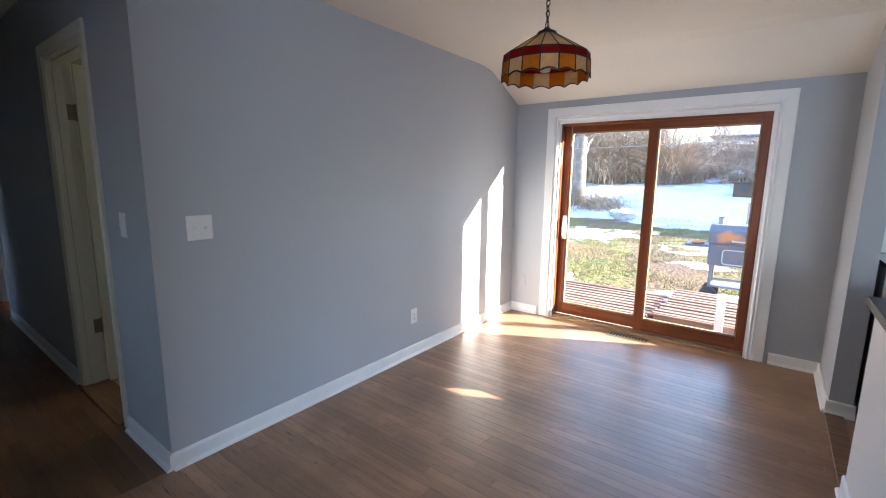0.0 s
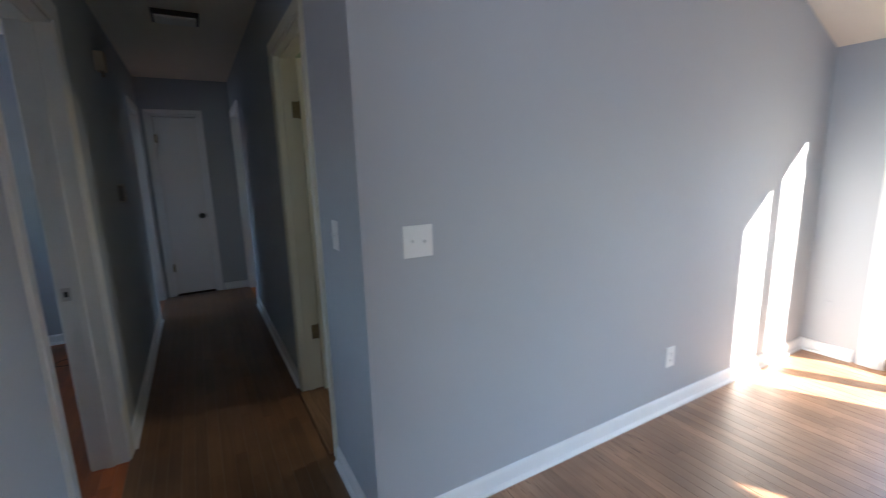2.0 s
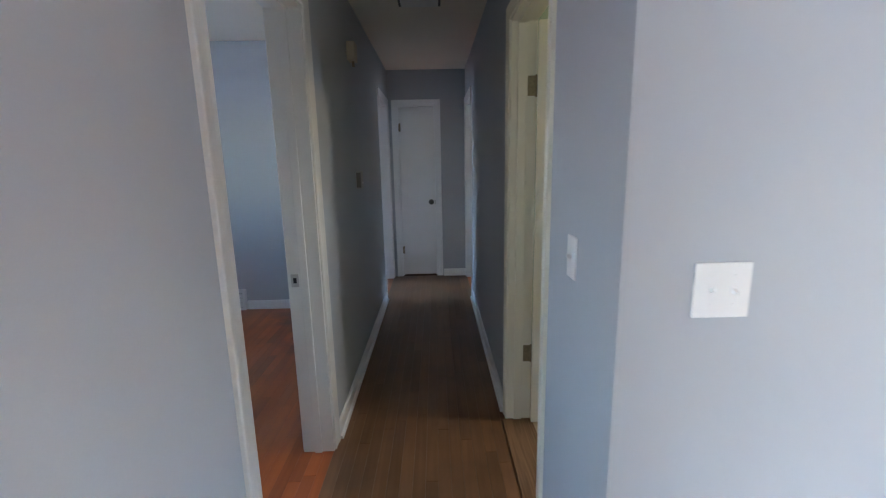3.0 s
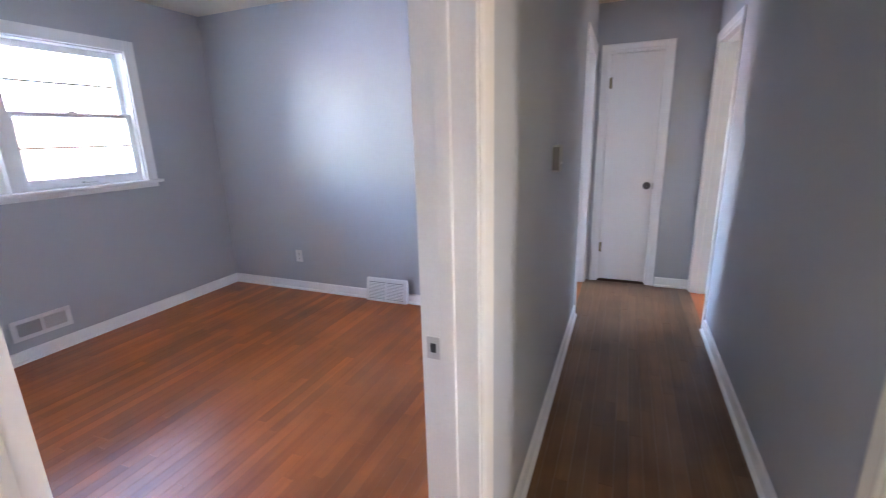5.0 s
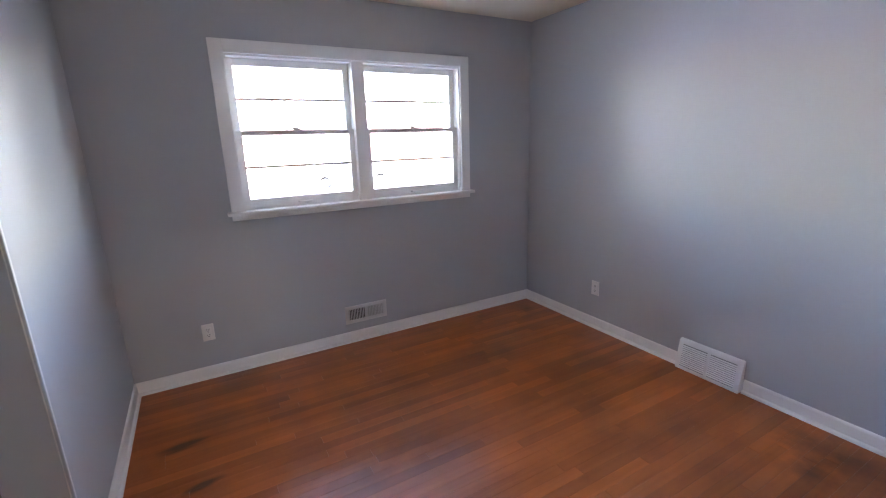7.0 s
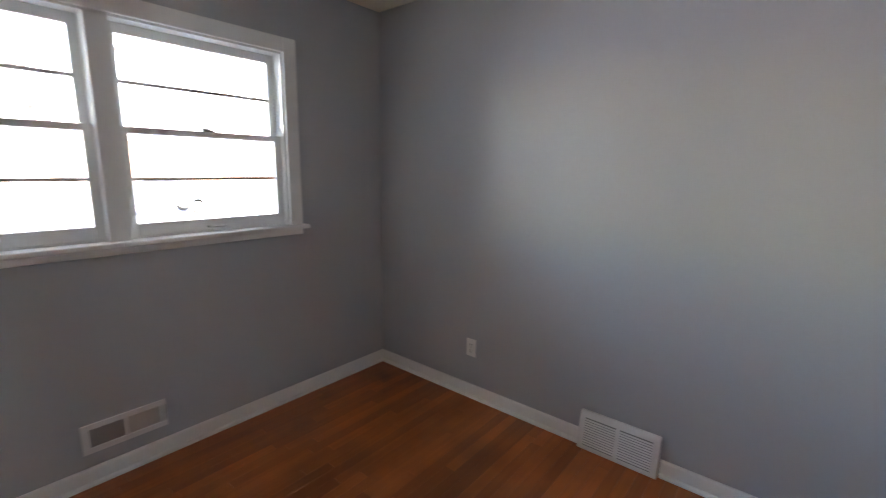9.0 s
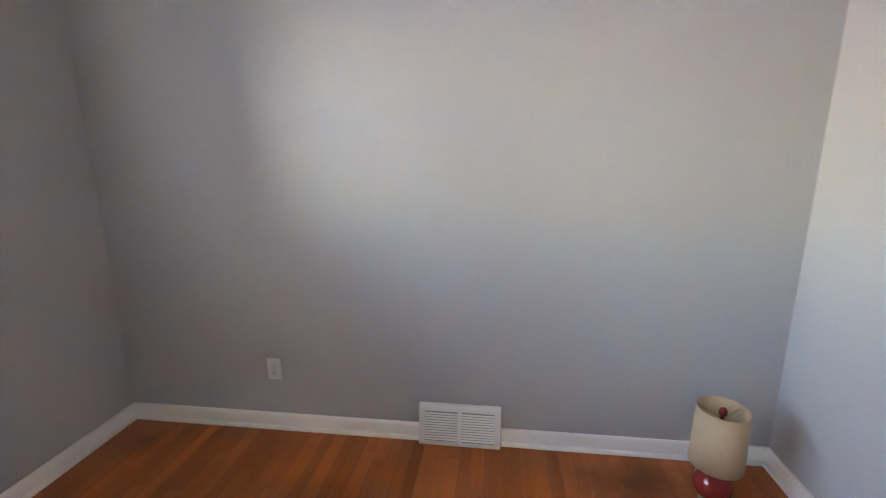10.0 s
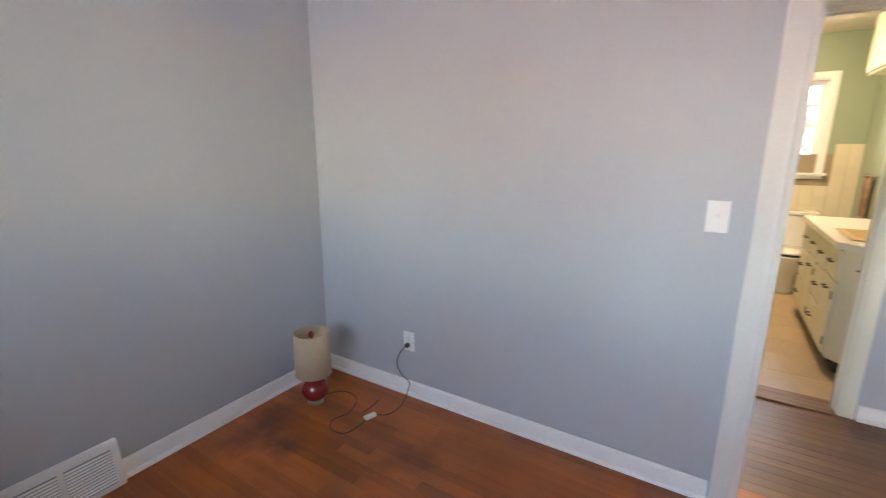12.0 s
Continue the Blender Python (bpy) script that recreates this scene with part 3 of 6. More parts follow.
def patio_casing():
    prof = [(0.0, 0.0), (0.0, 0.012), (0.012, 0.022), (0.022, 0.014), (0.034, 0.024), (0.05, 0.018), (0.062, 0.018), (0.110, 0.020), (0.115, 0.016), (0.115, 0.0)]
    a0, a1 = ys0 + 0.004, ys1 - 0.004
    for nm, side in (("casing_side", 0), ("casing_side", 1), ("casing_head", 2)):
        b = bmesh.new()
        rows2 = []
        for k in (0, 1):
            row = []
            for w, d in prof:
                wz = w
                if side == 2:
                    row.append(b.verts.new((EX - d, a0 - w if k == 0 else a1 + w, zt - 0.004 + wz)))
                else:
                    row.append(b.verts.new((EX - d, a0 - w if side == 0 else a1 + w, 0 if k == 0 else zt - 0.004 + wz)))
            rows2.append(row)
        b.faces.new(rows2[0])
        b.faces.new(rows2[1][::-1])
        for i in range(len(prof)):
            j = (i + 1) % len(prof)
            b.faces.new((rows2[0][i], rows2[0][j], rows2[1][j], rows2[1][i]))
        part(nm, b, paint_trim, pd, "white painted fluted casing")


patio_casing()
part("jamb", box(bmesh.new(), EX - 0.002, EX + 0.02, ys0, ys0 + 0.02, 0, zt), paint_trim, pd, "white painted jamb")
part("jamb", box(bmesh.new(), EX - 0.002, EX + 0.02, ys1 - 0.02, ys1, 0, zt), paint_trim, pd, "white painted jamb")
part("head_jamb", box(bmesh.new(), EX - 0.002, EX + 0.02, ys0 + 0.02, ys1 - 0.02, zt - 0.03, zt), paint_trim, pd, "white painted jamb")
part("frame_side", box(bmesh.new(), EX + 0.0205, EX + 0.15, ys0, ys0 + 0.03, 0, zt, 0.002), door_wood, pd)
part("frame_side", box(bmesh.new(), EX + 0.0205, EX + 0.15, ys1 - 0.03, ys1, 0, zt, 0.002), door_wood, pd)
part("frame_head", box(bmesh.new(), EX + 0.0205, EX + 0.15, ys0 + 0.03, ys1 - 0.03, zt - 0.05, zt, 0.002), door_wood_h, pd)
part("sill", box(bmesh.new(), EX - 0.02, EX + 0.17, ys0 + 0.03, ys1 - 0.03, -0.02, 0.022, 0.003), sill_wood, pd, "pale worn wooden sill")
part("track", box(bmesh.new(), EX + 0.055, EX + 0.065, ys0 + 0.03, ys1 - 0.03, 0.022, 0.034), steel, pd)


def panel(x0, x1, a0, a1, low, high, name):
    z0, z1 = 0.035, zt - 0.045
    top, bottom = 0.062, 0.105
    p = part(name, box(bmesh.new(), x0, x1, a0, a0 + low, z0, z1, 0.003), door_wood, pd, "red-stained wooden sash")
    part("stile", box(bmesh.new(), x0, x1, a1 - high, a1, z0, z1, 0.003), door_wood, p)
    part("top_rail", box(bmesh.new(), x0, x1, a0 + low, a1 - high, z1 - top, z1, 0.003), door_wood_h, p)
    part("bottom_rail", box(bmesh.new(), x0, x1, a0 + low, a1 - high, z0, z0 + bottom, 0.003), door_wood_h, p)
    g = part("pane", box(bmesh.new(), (x0 + x1) / 2 - 0.003, (x0 + x1) / 2 + 0.003, a0 + low - 0.004, a1 - high + 0.004, z0 + bottom - 0.004, z1 - top + 0.004), glass, p)
    g.visible_shadow = False
    bead = bmesh.new()
    xm = (x0 + x1) / 2
    for s in (-1, 1):
        xa, xb = sorted((xm + s * 0.004, xm + s * 0.014))
        box(bead, xa, xb, a0 + low, a0 + low + 0.012, z0 + bottom, z1 - top)
        box(bead, xa, xb, a1 - high - 0.012, a1 - high, z0 + bottom, z1 - top)
        box(bead, xa, xb, a0 + low + 0.012, a1 - high - 0.012, z0 + bottom, z0 + bottom + 0.012)
        box(bead, xa, xb, a0 + low + 0.012, a1 - high - 0.012, z1 - top - 0.012, z1 - top)
    part("glazing_bead", bead, sill_wood, p, "pale glazing bead")
    return p


mid = (ys0 + ys1) / 2
panel(EX + 0.03, EX + 0.073, ys0 + 0.03, mid + 0.035, 0.050, 0.072, "fixed_sash")
slider = panel(EX + 0.08, EX + 0.123, mid - 0.035, ys1 - 0.03, 0.072, 0.062, "sliding_sash")
handle_mat = material("pale_handle_metal", (0.70, 0.66, 0.58), 0.35, 0.05)
b = bmesh.new()
tube(b, [(EX + 0.079, ys1 - 0.072, 0.80), (EX + 0.045, ys1 - 0.072, 0.82), (EX + 0.038, ys1 - 0.072, 0.90), (EX + 0.045, ys1 - 0.072, 0.98), (EX + 0.079, ys1 - 0.072, 1.0)], 0.011, 10)
box(b, EX + 0.074, EX + 0.08, ys1 - 0.092, ys1 - 0.052, 0.785, 1.015, 0.002)
part("handle", b, handle_mat, slider, "pale metal pull handle")
b = bmesh.new()
box(b, EX - 0.012, EX - 0.002, ys1 - 0.045, ys1 - 0.03, 1.5, 1.62, 0.002)
part("latch", b, steel, pd, "small steel latch plate")
b = bmesh.new()
tube(b, [(EX + 0.02, ys1 - 0.12, zt - 0.05), (EX + 0.02, ys1 - 0.122, zt - 0.15), (EX + 0.022, ys1 - 0.121, zt - 0.21)], 0.0018, 6)
lathe(b, [(0.001, -0.03), (0.008, -0.025), (0.006, 0.0), (0.001, 0.004)], 10, (EX + 0.022, ys1 - 0.121, zt - 0.21))
solid("blind_cord", b, handle_mat, "thin blind cord with a small tassel on the patio door", "cord", (EX + 0.02, ys1 - 0.12, zt - 0.05))

# floor register at the patio door
reg = thing("floor_register", (EX - 0.12, -1.22, 0), "dark slotted metal floor register by the patio door", "floor vent")
part("frame", box(bmesh.new(), EX - 0.165, EX - 0.065, -1.40, -1.05, 0.0, 0.004, 0.001), old_brass, reg)
for i in range(12):
    y = -1.38 + i * 0.0265
    part("slot", box(bmesh.new(), EX - 0.150, EX - 0.08, y, y + 0.016, 0.0041, 0.0055), slot_dark, reg)


# ---- wall plates ----
def plate(name, centre, n, label, category, gang=1, kind="switch", bare=False):
    """A wall plate facing n, built facing +x and then turned."""
    c = Vector(centre)
    turn = Matrix.Rotation(math.atan2(n[1], n[0]), 4, "Z")
    m = Matrix.Translation(c) @ turn
    t = thing(name, c, label, category)
    w = 0.035 + 0.0225 * (gang - 1) if gang > 1 else 0.036
    if gang == 2:
        w = 0.058

    def put(nm, b, mat, parent, lab=""):
        b.transform(m)
        return part(nm, b, mat, parent, lab)
    pl = put("cover", box(bmesh.new(), 0.0, 0.006, -w, w, -0.0575, 0.0575, 0.003), plate_white, t)
    for g in range(gang):
        y = (g - (gang - 1) / 2) * 0.046
        if kind == "switch":
            put("toggle_slot", box(bmesh.new(), 0.0055, 0.0068, y - 0.006, y + 0.006, -0.013, 0.013), plate_white, t)
            b = box(bmesh.new(), 0.0, 0.013, y - 0.004, y + 0.004, -0.004, 0.005, 0.001)
            b.transform(Matrix.Translation((0.006, 0, 0)) @ Matrix.Rotation(radians(-25 if g == 0 else 25), 4, "Y"))
            put("toggle", b, plate_white, t)
            for z in (-0.03, 0.03):
                b = bmesh.new()
                box(b, 0.006, 0.0072, y - 0.003, y + 0.003, z - 0.003, z + 0.003, 0.0008)
                put("screw", b, plate_white, t)
        elif kind == "outlet":
            for z in (-0.0195, 0.0195):
                f = put("receptacle", box(bmesh.new(), 0.0055, 0.0078, y - 0.0165, y + 0.0165, z - 0.0145, z + 0.0145, 0.002), plate_white, t)
                for yy, hh in ((-0.0065, 0.004), (0.0065, 0.0047)):
                    put("slot", box(bmesh.new(), 0.0074, 0.0082, y + yy - 0.0013, y + yy + 0.0013, z + 0.002 - hh, z + 0.002 + hh), slot_dark, f)
                put("slot", box(bmesh.new(), 0.0074, 0.0082, y - 0.0026, y + 0.0026, z - 0.011, z - 0.0065), slot_dark, f)
            put("screw", box(bmesh.new(), 0.006, 0.0072, y - 0.0025, y + 0.0025, -0.0025, 0.0025, 0.0008), steel, t)
    return t


plate("double_switch", (0.206, 0, 1.129), (0, -1), "white double toggle switch plate on the grey wall", "light switch", 2)
plate("wall_outlet", (1.726, 0, 0.314), (0, -1), "white duplex outlet on the grey dining wall", "outlet", 1, "outlet")
plate("hall_switch", (0.0, 0.30, 1.135), (-1, 0), "white toggle switch plate beside the bathroom door", "light switch", 1)
plate("wall_outlet", (-3.37, BY1, 0.33), (0, -1), "white duplex outlet low on the bedroom wall", "outlet", 1, "outlet")
plate("wall_outlet", (BX0, 0.585, 0.322), (1, 0), "white duplex outlet beside the bedroom vent", "outlet", 1, "outlet")
plate("wall_outlet", (BX1, 2.66, 0.325), (-1, 0), "white duplex outlet with a black lamp plug in it", "outlet", 1, "outlet")
plate("bedroom_switch", (BX1, 1.283, 1.145), (-1, 0), "white toggle switch plate beside the bedroom door", "light switch", 1)
blank = plate("blank_plate", (EX, -0.13, 0.33), (-1, 0), "grey painted blank cover beside the patio door", "wall plate", 1, "none")
blank.children[0].data.materials[0] = paint_wall

# ---- pendant lamp ----
px, py = 1.19, -1.24
lamp = thing("pendant_lamp", (px, py, CEIL_D), "stained-glass pendant lamp with cream, amber and red panels", "pendant lamp")


def stained(name, color, rough=0.25):
    m = material(name, color, rough, 0.12, 14, 60)
    p = m.node_tree.nodes["Principled BSDF"]
    p.inputs["Transmission Weight"].default_value = 0.0
    n, l = m.node_tree.nodes, m.node_tree.links
    tr = n.new("ShaderNodeBsdfTranslucent")
    mx = n.new("ShaderNodeMixShader")
    mx.inputs[0].default_value = 0.7
    src = p.inputs["Base Color"].links[0].from_socket
    l.new(src, tr.inputs["Color"])
    l.new(p.outputs[0], mx.inputs[1])
    l.new(tr.outputs[0], mx.inputs[2])
    l.new(mx.outputs[0], n["Material Output"].inputs["Surface"])
    return m


g_cream, g_amber, g_red = stained("cream_glass", (0.78, 0.58, 0.33)), stained("amber_glass", (0.66, 0.27, 0.035)), stained("red_glass", (0.40, 0.012, 0.012))
lead = material("dark_lead_came", (0.025, 0.016, 0.012), 0.45, 0.1, metal=0.6)
N = 16
levels = [(0.036, 2.003), (0.187, 1.909), (0.191, 1.878), (0.195, 1.821)]


def ring(r, z, k):
    a = 2 * math.pi * (k + 0.5) / N + 0.12
    return Vector((px + r * math.cos(a), py + r * math.sin(a), z))


def scallop(k, t, r, z, depth):
    a, b2 = ring(r, z, k), ring(r, z, k + 1)
    p = a.lerp(b2, t)
    p.z = z - depth * (1 - math.sin(math.pi * t))
    return p


def sheet(name, pts, mat):
    b = bmesh.new()
    front = [b.verts.new(p) for p in pts]
    back = [b.verts.new(p - Vector((p.x - px, p.y - py, 0)).normalized() * 0.003) for p in pts]
    b.faces.new(front)
    b.faces.new(back[::-1])
    for i in range(len(pts)):
        j = (i + 1) % len(pts)
        b.faces.new((front[i], back[i], back[j], front[j]))
    return part(name, b, mat, lamp)


for k in range(N):
    kk = k % 4
    sheet("crown_panel", [ring(levels[0][0], levels[0][1], k), ring(levels[0][0], levels[0][1], k + 1), ring(levels[1][0], levels[1][1], k + 1), ring(levels[1][0], levels[1][1], k)], g_cream)
    sheet("band_panel", [ring(levels[1][0], levels[1][1], k), ring(levels[1][0], levels[1][1], k + 1), ring(levels[2][0], levels[2][1], k + 1), ring(levels[2][0], levels[2][1], k)], g_red)
    low = [scallop(k, 1 - t / 6, levels[3][0], levels[3][1], 0.012) for t in range(7)]
    sheet("skirt_panel", [ring(levels[2][0], levels[2][1], k), ring(levels[2][0], levels[2][1], k + 1)] + low, g_amber if kk % 2 else g_cream)
cames = bmesh.new()
for k in range(N):
    tube(cames, [ring(r, z, k) for r, z in levels[:3]] + [scallop(k, 0, levels[3][0], levels[3][1], 0.012)], 0.0028, 6)
    for r, z in levels[:3]:
        tube(cames, [ring(r, z, k), ring(r, z, k + 1)], 0.003, 6)
    tube(cames, [scallop(k, t / 6, levels[3][0], levels[3][1], 0.012) for t in range(7)], 0.0035, 6)
part("lead_came_net", cames, lead, lamp, "dark lead lines between the panes")
b = bmesh.new()
lathe(b, [(0.001, 2.032), (0.011, 2.030), (0.018, 2.021), (0.040, 2.011), (0.045, 2.002), (0.038, 1.998)], 24, (px, py, 0))
part("cap", b, lead, lamp, smooth=True)
b = bmesh.new()
z = 2.030
i = 0
while z < CEIL_D - 0.03:
    pts = []
    for s in range(13):
        a = 2 * math.pi * s / 12
        u, v = 0.008 * math.cos(a), 0.014 * math.sin(a)
        pts.append((px + (u if i % 2 else 0), py + (0 if i % 2 else u), z + 0.012 + v))
    tube(b, pts, 0.0022, 6)
    z += 0.022
    i += 1
part("chain", b, lead, lamp)
b = bmesh.new()
tube(b, [(px + 0.004, py, 2.03), (px - 0.006, py + 0.004, 2.12), (px + 0.005, py - 0.003, 2.25), (px, py, CEIL_D - 0.02)], 0.002, 6)
part("cord", b, lead, lamp)
b = bmesh.new()
lathe(b, [(0.001, CEIL_D - 0.045), (0.015, CEIL_D - 0.04), (0.05, CEIL_D - 0.022), (0.062, CEIL_D - 0.001), (0.001, CEIL_D)], 24, (px, py, 0))
part("canopy", b, lead, lamp, smooth=True)
b = bmesh.new()
lathe(b, [(0.001, 1.84), (0.02, 1.845), (0.03, 1.87), (0.026, 1.90), (0.015, 1.93), (0.014, 1.98)], 16, (px, py, 0))
part("bulb", b, material("frosted_bulb", (0.8, 0.78, 0.74), 0.3, 0.01), lamp, smooth=True)

# ---- hall fixtures ----
fix = thing("hall_ceiling_light", (-0.44, 2.155, CEIL_H), "square frosted-glass hall ceiling light with a dark metal edge, off", "ceiling light")
b = bmesh.new()
for x0, x1, y0, y1 in ((-0.575, -0.305, 2.06, 2.075), (-0.575, -0.305, 2.245, 2.26), (-0.575, -0.56, 2.075, 2.245), (-0.32, -0.305, 2.075, 2.245)):
    box(b, x0, x1, y0, y1, CEIL_H - 0.032, CEIL_H, 0.003)
part("frame", b, material("bronze_metal", (0.06, 0.05, 0.045), 0.4, 0.08, metal=0.7), fix)
part("diffuser", box(bmesh.new(), -0.5595, -0.3205, 2.0755, 2.2445, CEIL_H - 0.042, CEIL_H - 0.01, 0.01), material("frosted_glass", (0.75, 0.74, 0.70), 0.4, 0.03), fix)
th = thing("thermostat", (HX0, 2.22, 1.28), "small beige wall thermostat on the hall wall", "thermostat")
part("body", box(bmesh.new(), HX0, HX0 + 0.035, 2.14, 2.22, 1.22, 1.335, 0.004), material("beige_plastic", (0.46, 0.44, 0.40), 0.45, 0.03), th)
# thin plain sheet, darker than the body, over its near side
part("side_vent", box(bmesh.new(), HX0 + 0.003, HX0 + 0.032, 2.1365, 2.1395, 1.228, 1.327, 0.001), material("dark_grey_brown", (0.19, 0.17, 0.15), 0.4, 0.05), th, "dark near side")
part("lever", box(bmesh.new(), HX0 + 0.0352, HX0 + 0.040, 2.165, 2.195, 1.255, 1.262, 0.001), plate_white, th, "small setting lever")
ch = thing("door_chime", (HX0, 2.1, 2.05), "small tan door chime box high on the hall wall", "door chime")
part("box", box(bmesh.new(), HX0, HX0 + 0.05, 2.06, 2.16, 2.02, 2.13, 0.005), material("tan_plastic", (0.50, 0.42, 0.30), 0.45, 0.05), ch)
part("tube", lathe(bmesh.new(), [(0.001, 1.985), (0.008, 1.987), (0.008, 2.03), (0.001, 2.032)], 12, (HX0 + 0.03, 2.11, 0)), old_brass, ch, "short brass chime tube", smooth=True)

# ---- bedroom window ----
def sash_window(name, x, y0, y1, z0, z1, units, depth, out, label, casing_w=0.075):
    """A double-hung window set in a wall whose room face is x and whose outside lies towards out (-1 or 1)."""
    w = thing(name, (x, (y0 + y1) / 2, z0), label, "window", kind="structure")
    o = out

    def bx(b, d0, d1, a0, a1, c0, c1, bv=0.0):
        u0, u1 = sorted((x + o * d0, x + o * d1))
        return box(b, u0, u1, a0, a1, c0, c1, bv)
    c = casing_w
    part("casing_side", bx(bmesh.new(), -0.019, 0.0, y0 - c, y0 + 0.004, z0, z1 + c, 0.004), paint_trim, w)
    part("casing_side", bx(bmesh.new(), -0.019, 0.0, y1 - 0.004, y1 + c, z0, z1 + c, 0.004), paint_trim, w)
    part("casing_head", bx(bmesh.new(), -0.0188, 0.0, y0 + 0.004, y1 - 0.004, z1 - 0.004, z1 + c, 0.004), paint_trim, w)
    part("stool", bx(bmesh.new(), -0.058, 0.03, y0 - c - 0.025, y1 + c + 0.025, z0 - 0.022, z0 + 0.002, 0.006), paint_trim, w)
    part("apron", bx(bmesh.new(), -0.016, 0.0, y0 - c, y1 + c, z0 - 0.058, z0 - 0.022, 0.004), paint_trim, w)
    for a0, a1 in ((y0, y0 + 0.014), (y1 - 0.014, y1)):
        part("jamb", bx(bmesh.new(), 0.0, depth, a0, a1, z0, z1), paint_trim, w)
    part("head", bx(bmesh.new(), 0.0, depth, y0 + 0.014, y1 - 0.014, z1 - 0.014, z1), paint_trim, w)
    part("outer_sill", bx(bmesh.new(), 0.03, depth + 0.03, y0 + 0.014, y1 - 0.014, z0 - 0.02, z0 + 0.008), paint_trim, w)
    span = (y1 - y0 - 0.028)
    mull = 0.085
    uw = (span - mull * (units - 1)) / units
    for i in range(1, units):
        m0 = y0 + 0.014 + i * uw + (i - 1) * mull
        part("mullion", bx(bmesh.new(), -0.012, depth, m0, m0 + mull, z0 + 0.002, z1 - 0.014, 0.003), paint_trim, w)
    zm = (z0 + z1) / 2 + 0.01
    for i in range(units):
        a0 = y0 + 0.014 + i * (uw + mull)
        a1 = a0 + uw
        for nm, d0, c0, c1, rb, rt in (("lower_sash", 0.035, z0 + 0.008, zm + 0.016, 0.062, 0.030), ("upper_sash", 0.078, zm - 0.016, z1 - 0.014, 0.030, 0.045)):
            st = 0.040
            s = part(nm, bx(bmesh.new(), d0, d0 + 0.036, a0, a0 + st, c0, c1, 0.003), paint_trim, w)
            part("stile", bx(bmesh.new(), d0, d0 + 0.036, a1 - st, a1, c0, c1, 0.003), paint_trim, s)
            part("bottom_rail", bx(bmesh.new(), d0, d0 + 0.036, a0 + st, a1 - st, c0, c0 + rb, 0.003), paint_trim, s)
            part("top_rail", bx(bmesh.new(), d0, d0 + 0.036, a0 + st, a1 - st, c1 - rt, c1, 0.003), paint_trim, s)
            zb = (c0 + rb + c1 - rt) / 2
            part("muntin", bx(bmesh.new(), d0 + 0.006, d0 + 0.032, a0 + st, a1 - st, zb - 0.008, zb + 0.008, 0.002), paint_trim, s)
            for q0, q1 in ((c0 + rb, zb - 0.008), (zb + 0.008, c1 - rt)):
                g = part("pane", bx(bmesh.new(), d0 + 0.017, d0 + 0.021, a0 + st - 0.003, a1 - st + 0.003, q0 - 0.003, q1 + 0.003), glass, s)
                g.visible_shadow = False
            if nm == "lower_sash":
                ym = (a0 + a1) / 2
                b = bmesh.new()
                tube(b, [(x + o * d0, ym - 0.045, c0 + 0.022), (x + o * (d0 - 0.022), ym - 0.042, c0 + 0.022), (x + o * (d0 - 0.022), ym + 0.042, c0 + 0.022), (x + o * d0, ym + 0.045, c0 + 0.022)], 0.006, 8)
                part("sash_lift", b, metal_enamel, s, "painted metal sash lift")
                b = bmesh.new()
                bx(b, d0 + 0.004, d0 + 0.034, ym - 0.03, ym + 0.03, c1, c1 + 0.010, 0.003)
                lathe(b, [(0.001, c1 + 0.02), (0.010, c1 + 0.018), (0.014, c1 + 0.008)], 12, (x + o * (d0 + 0.018), ym, 0))
                tube(b, [(x + o * (d0 + 0.018), ym, c1 + 0.014), (x + o * (d0 + 0.012), ym - 0.035, c1 + 0.012)], 0.004, 6)
                part("sash_lock", b, steel, s, "small metal sash lock")
    return w


sash_window("window_1", BX0, WIN[0], WIN[1], WIN[2], WIN[3], 2, 0.13, -1, "white painted pair of double-hung windows with horizontal bars")
sash_window("window_2", 2.86, BWIN[0], BWIN[1], BWIN[2], BWIN[3], 1, 0.08, 1, "small cream painted double-hung bathroom window", 0.06)

# ---- bedroom vents ----
vent = thing("wall_register", (BX0, 1.68, 0.22), "white metal wall register with two grilles, one open", "wall vent")
vy0, vy1, vz0, vz1 = 1.51, 1.85, 0.150, 0.290
b = bmesh.new()
xf = BX0
for a0, a1, c0, c1 in ((vy0, vy1, vz1 - 0.026, vz1), (vy0, vy1, vz0, vz0 + 0.026), (vy0, vy0 + 0.03, vz0 + 0.026, vz1 - 0.026), (vy1 - 0.03, vy1, vz0 + 0.026, vz1 - 0.026), (1.672, 1.688, vz0 + 0.026, vz1 - 0.026)):
    box(b, xf, xf + 0.009, a0, a1, c0, c1, 0.002)
part("frame", b, metal_enamel, vent)
part("dark_duct", box(bmesh.new(), xf + 0.0005, xf + 0.0015, vy0 + 0.03, 1.672, vz0 + 0.026, vz1 - 0.026), slot_dark, vent, "dark duct behind the open grille")
part("damper", box(bmesh.new(), xf + 0.0005, xf + 0.002, 1.688, vy1 - 0.03, vz0 + 0.026, vz1 - 0.026), steel, vent, "closed grey damper")
for i in range(11):
    for a in (vy0 + 0.033, 1.691):
        y = a + i * 0.0125
        part("vane", box(bmesh.new(), xf + 0.002, xf + 0.0075, y, y + 0.004, vz0 + 0.026, vz1 - 0.026), metal_enamel, vent)
reg = thing("baseboard_register", (-2.433, BY1, 0.0), "white louvred baseboard register on the bedroom wall", "wall vent")
rx0, rx1, rz = -2.63, -2.237, 0.2
b = bmesh.new()
prof = [(0.0, 0.0), (0.055, 0.0), (0.055, 0.02), (0.028, rz - 0.012), (0.02, rz), (0.0, rz)]
ends = [[b.verts.new((x, BY1 - d, z)) for d, z in prof] for x in (rx0, rx1)]
